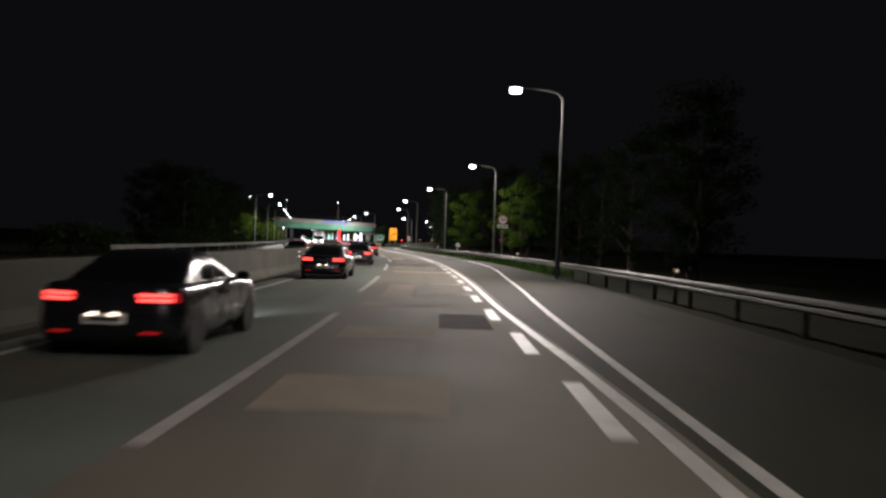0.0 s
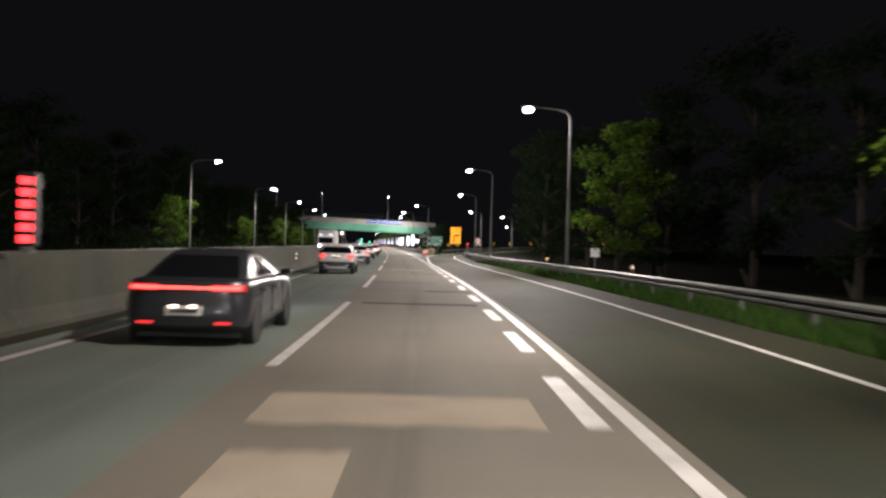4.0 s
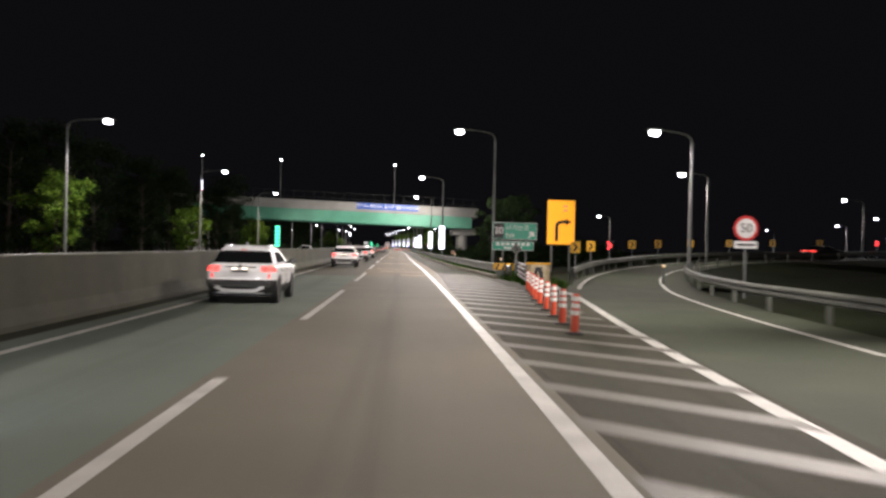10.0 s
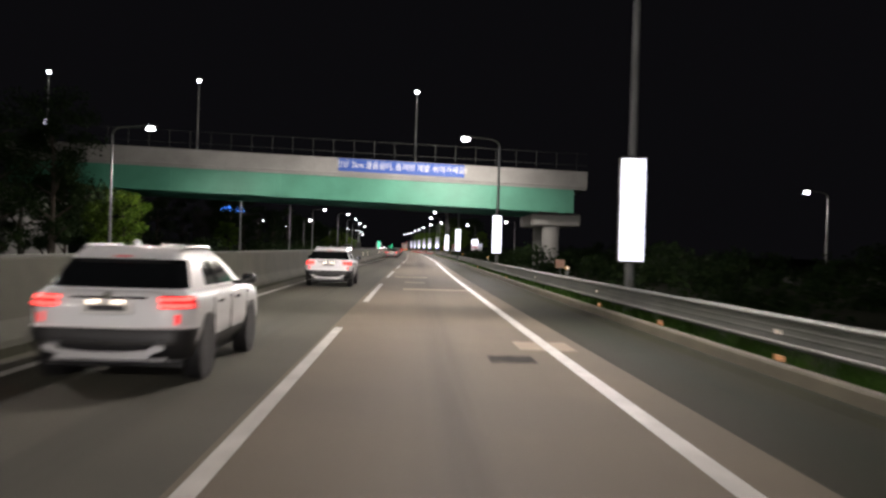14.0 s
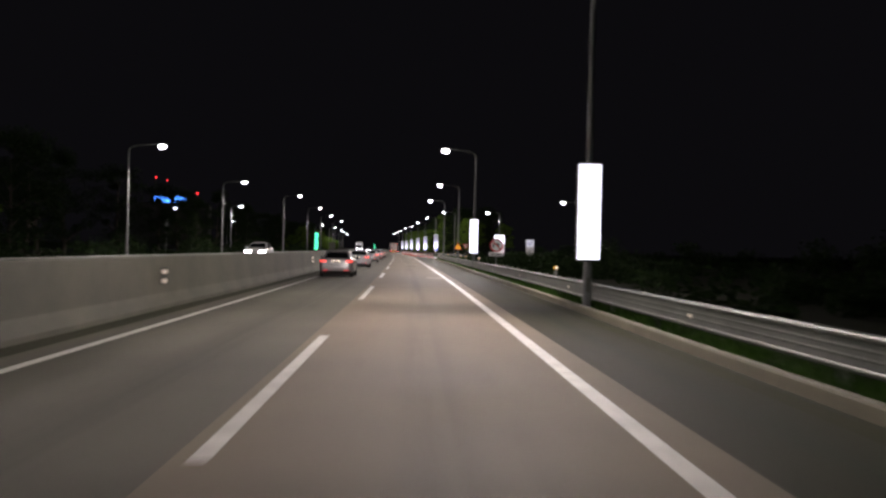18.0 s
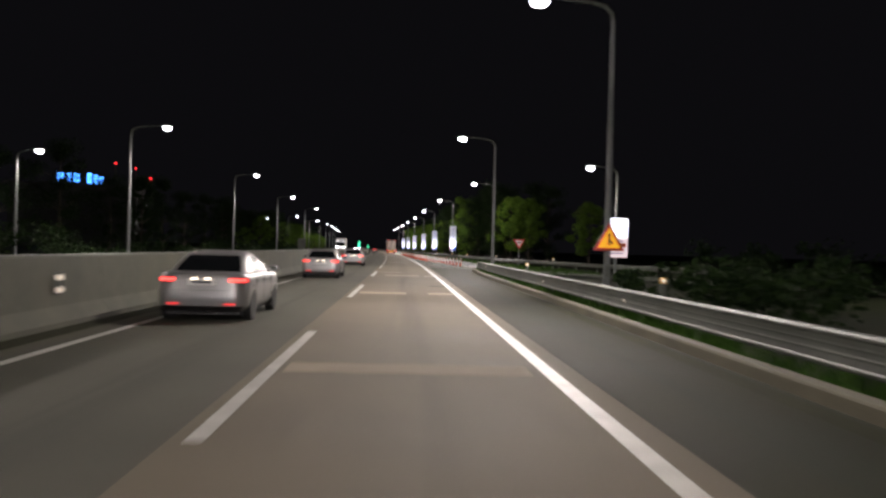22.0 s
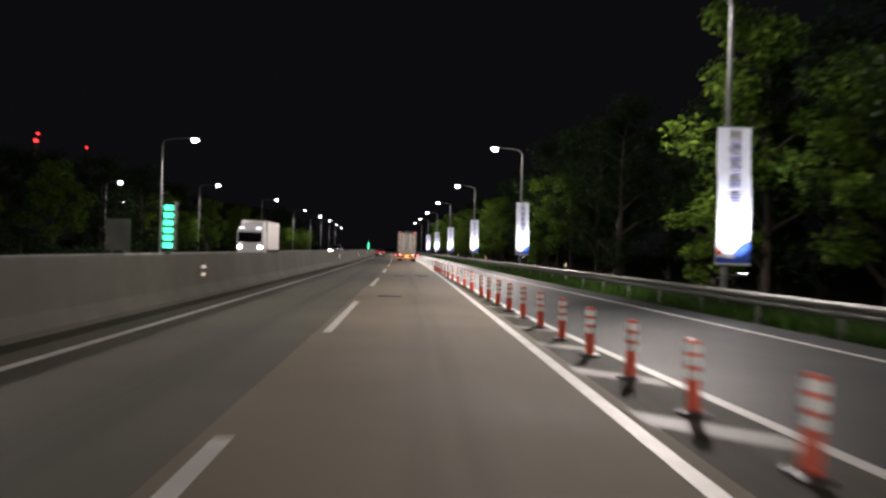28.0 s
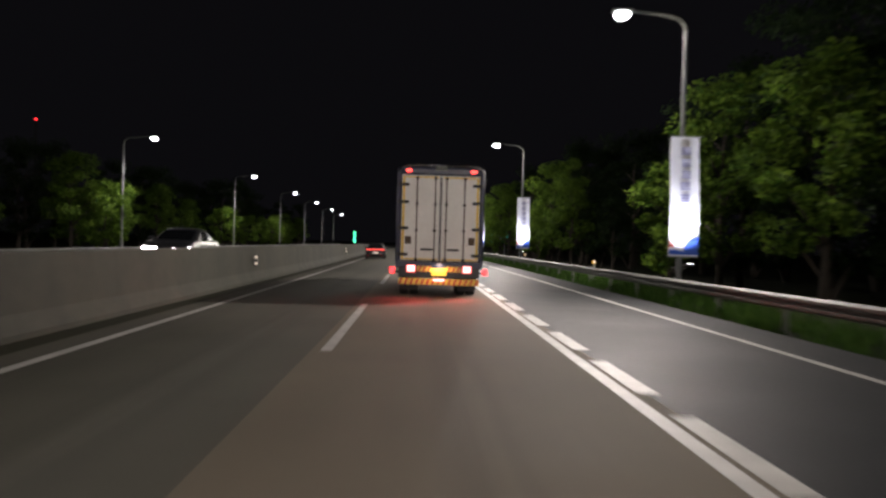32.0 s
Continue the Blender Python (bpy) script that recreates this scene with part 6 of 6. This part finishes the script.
def tree(seed, height, spread, mat, label, low=0.28, leaves=5200):
    rr = random.Random(seed)
    t = thing("tree", label, "tree", "roadside trees")
    tr = Shape()
    pts, rad = [], []
    x = y = 0.0
    for k in range(7):
        pts.append((x, y, -0.3 + height * 0.8 * k / 6))
        rad.append(0.16 * (1 - k / 7.5) * height / 8)
        x += rr.uniform(-0.15, 0.15)
        y += rr.uniform(-0.15, 0.15)
    tr.tube(pts, rad, 9)
    cl = []
    for k in range(15):
        h = low + (0.92 - low) * k / 14
        a = k * 2.4 + rr.uniform(-0.4, 0.4)
        r = spread * (1.0 - abs(h - 0.5) * 1.1) * rr.uniform(0.55, 1.05)
        z = height * h
        q = Vector((math.cos(a) * r, math.sin(a) * r, z + r * 0.25))
        i = min(6, int(h / 0.8 * 6))
        o = Vector(pts[i])
        o.z = min(o.z, z)
        tr.tube([o, o * 0.5 + q * 0.5 + Vector((0, 0, 0.15)), q], [rad[i] * 0.6, rad[i] * 0.4, 0.012], 6)
        cl.append((q, rr.uniform(0.55, 1.0) * spread * 0.42))
        cl.append((o * 0.45 + q * 0.55 + Vector((rr.uniform(-.3, .3), rr.uniform(-.3, .3), rr.uniform(0, .5))), rr.uniform(0.35, 0.7) * spread * 0.42))
    cl.append((Vector((x, y, height * 0.93)), spread * 0.35))
    part("trunk", tr, BARK, t, smooth=True)
    part("crown", leaf_cloud(rr, cl, leaves, 0.13, mat, "crown"), mat, t, "uneven green crown")
    return t


kinds = [tree(3, 7.5, 2.6, LEAF, "leafy green roadside tree, lit by the street lamps", 0.22, 7000), tree(11, 9.5, 3.2, LEAF, "tall leafy green roadside tree, lit by the street lamps", 0.2, 9000),
         tree(23, 5.2, 2.2, LEAF, "young leafy green tree behind the guard rail", 0.15), tree(41, 11.0, 3.8, LEAF_SHADED, "tall tree in the wood behind the road, green darkened as in shade", 0.12, 6500), tree(57, 6.2, 1.9, LEAF_SHADED, "slim tree behind the exit sign, green darkened as in shade", 0.2, 5000)]
used = [False] * len(kinds)


def plant(k, s, d, z=0.0):
    m = at(s, d, z, random.uniform(0, 360)) @ Matrix.Scale(random.uniform(0.85, 1.15), 4)
    if not used[k]:
        used[k] = True
        kinds[k].matrix_basis = m
    else:
        o = copy_thing(kinds[k], m)
        o.matrix_basis = m


rt = random.Random(77)
for s in range(52, 165, 9):
    plant(3, s + rt.uniform(-2, 2), 14.5 + rt.uniform(-0.5, 3.5))
for s, d in ((98, 13.2), (131, 12.2)):
    plant(1, s, d)
for s, d in ((152, 11.5), (172, 15.5), (186, 17.5)):
    plant(2 if s > 250 or s < 100 else 3, s, d)
for s, d in ((258, 7.3), (262, 9.2), (268, 10.5)):
    plant(4, s, d)
for s in range(262, 300, 6):
    plant(3, s + rt.uniform(-2, 2), 60 + rt.uniform(0, 14))
for s, d in ((541, 14.5), (533, 15.5), (520, 20)):
    plant(0, s, d)
for s in range(552, 900, 7):
    plant(rt.choice((3, 3, 4)), s + rt.uniform(-2, 2), (13.6 if s < 720 else 16.0) + rt.uniform(-0.6, 1.8))
    plant(3, s + rt.uniform(-3, 3), 17 + rt.uniform(-1, 5))
for s, d in ((581, 9.75), (625, 9.15), (668, 9.05), (711, 8.6), (754, 8.6), (797, 8.8)):
    for k, ds, dd in ((1, 4.5, 3.3), (0, -4.0, 3.6), (2, 10.0, 3.2)):
        plant(k, s + ds + rt.uniform(-1, 1), d + dd + rt.uniform(-0.3, 0.5))
for s in range(130, 335, 9):
    plant(3, s + rt.uniform(-2, 2), -25.5 - rt.uniform(0, 4))
    plant(3, s + rt.uniform(-3, 3), -31 - rt.uniform(0, 6))
for k, s, d in ((2, 335, -24.4), (3, 333, -27.5), (3, 334.5, -30.5), (4, 331, -25.8), (4, 336, -26.6)):
    plant(k, s, d)
for s, d in ((412, -31.5), (713, -26.9), (717, -27.8), (757, -26.2), (796, -25.4), (168, -22.8), (211, -23), (254, -23), (333, -22.5), (291, -23)):
    plant(2, s, d)
for s in range(360, 620, 12):
    plant(3, s + rt.uniform(-4, 4), -33 - rt.uniform(0, 8))
for s in range(620, 900, 9):
    plant(rt.choice((0, 2, 3)), s + rt.uniform(-2, 2), -28 - rt.uniform(0, 5))
    plant(3, s + rt.uniform(-3, 3), -36 - rt.uniform(0, 6))


def scrub(name, spans, n, h, mat, label, seed):
    """Grass and weeds in bands beside the road, in one mesh."""
    rr = random.Random(seed)
    vs, fs = [], []
    for s0, s1, d0, d1, dens in spans:
        for _ in range(int((s1 - s0) * dens)):
            s = rr.uniform(s0, s1)
            p = rd(s, rr.uniform(d0(s), d1(s)), -0.1)
            for _ in range(n):
                a = rr.uniform(0, 6.28)
                k = h * rr.uniform(0.4, 1.3)
                q = p + Vector((rr.uniform(-.12, .12), rr.uniform(-.12, .12), 0))
                w = Vector((math.cos(a), math.sin(a), 0)) * 0.018
                l = Vector((math.cos(a + 1.4), math.sin(a + 1.4), 0)) * k * rr.uniform(0.1, 0.6)
                i = len(vs)
                vs += [q - w, q + w, q + w * 0.7 + l * 0.4 + Vector((0, 0, k * 0.65)), q + l + Vector((0, 0, k))]
                fs += [(i, i + 1, i + 2), (i, i + 2, i + 3)]
    me = bpy.data.meshes.new(name)
    me.from_pydata(vs, [], fs)
    me.materials.append(mat)
    tagged(new(name, me), label, "grass", kind="stuff")


scrub("grass", ((56, 164, off(EDGE, 0.0), off(RAIL_A, 1.4), 30), (230, 262, off(KERB_LINE, 0.3), off(KERB_LINE, 2.4), 20), (262, 492, off(KERB_LINE, 0.3), off(KERB_LINE, 1.2), 14), (490, 540, off(EDGE, 0.2), off(RAIL_C, 1.5), 18), (540, 760, off(EDGE, 0.1), off(RAIL_C, 1.8), 20)),
      7, 0.34, GRASS, "ragged green grass and weeds under the guard rails", 5)

def hedge(s0, s1, d0, d1, h, n, seed):
    """A low uneven bank of leaves along the road, in the shaded leaf colour."""
    rr = random.Random(seed)
    cl = []
    for _ in range(int((s1 - s0) / 1.1)):
        s = rr.uniform(s0, s1)
        cl.append((rd(s, rr.uniform(d0, d1), rr.uniform(0.1, h * (0.6 + 0.4 * math.sin(s * 0.21)))), rr.uniform(0.7, 1.5)))
    tagged(new("scrub", leaf_cloud(rr, cl, n, 0.16, LEAF_SHADED, "scrub")), "low scrub on the bank beyond the guard rail, leaves darkened as in shade", "bush", kind="stuff")


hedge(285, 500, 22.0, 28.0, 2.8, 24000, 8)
# added scrub: its own shade keeps the ground beyond the rail dark
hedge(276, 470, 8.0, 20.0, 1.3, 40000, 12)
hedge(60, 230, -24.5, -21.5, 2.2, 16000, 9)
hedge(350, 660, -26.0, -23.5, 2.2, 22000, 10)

# ---- far lights ----
DARK_WALL = surface("dark_wall", (0.02, 0.02, 0.022), (0.05, 0.05, 0.055), 0.8)
far = thing("far_building", "far dark building with a blue roof sign", "building", m=at(637, -75, 0, 8))
part("wall", Shape().box(-14, 14, 0, 18, -0.2, 14.2, 0.2), DARK_WALL, far)
part("roof_edge", Shape().box(-14.2, 14.2, -0.2, 18.2, 14.2, 14.6, 0.05), DARK_WALL, far)
sign = part("roof_sign", Shape().box(-7.5, 7.5, 0.2, 0.5, 14.6, 15.0), DARK_WALL, far, "blue glowing roof sign")
for k in range(2, 5):
    part("sign_field", Shape().box(-6.8 + 1.75 * k, -5.5 + 1.75 * k, -0.05, 0.15, 15.0, 17.0, 0.25), BLUE_GLOW, sign)
for x in (3.2, 4.6, 5.8):
    part("sign_field", Shape().box(x, x + 1.0, -0.05, 0.15, 14.8, 17.2 - 0.3 * (x - 3.2), 0.15), BLUE_GLOW, sign)
for s, d, h in ((907, -139, 42.4), (1010, -152, 48.0), (780, -92, 26.0)):
    mast = thing("far_mast", "far lattice mast with a red lamp on top", "mast", "far masts", m=at(s, d))
    for sx, sy in ((-1, -1), (1, -1), (1, 1), (-1, 1)):
        part("leg", Shape().tube([(sx * 1.6, sy * 1.6, -0.3), (sx * 0.25, sy * 0.25, h)], 0.09, 6), STEEL_OLD, mast)
    for k in range(1, 9):
        w = 1.6 - 1.35 * k / 9
        part("brace", Shape().box(-w, w, -w, w, h * k / 9 - 0.05, h * k / 9 + 0.05), STEEL_OLD, mast)
    part("red_lamp", Shape().disc((0, 0, h + 0.25), 2, 0.5, 0.6, 14), RED_GLOW, mast, "red aircraft lamp")
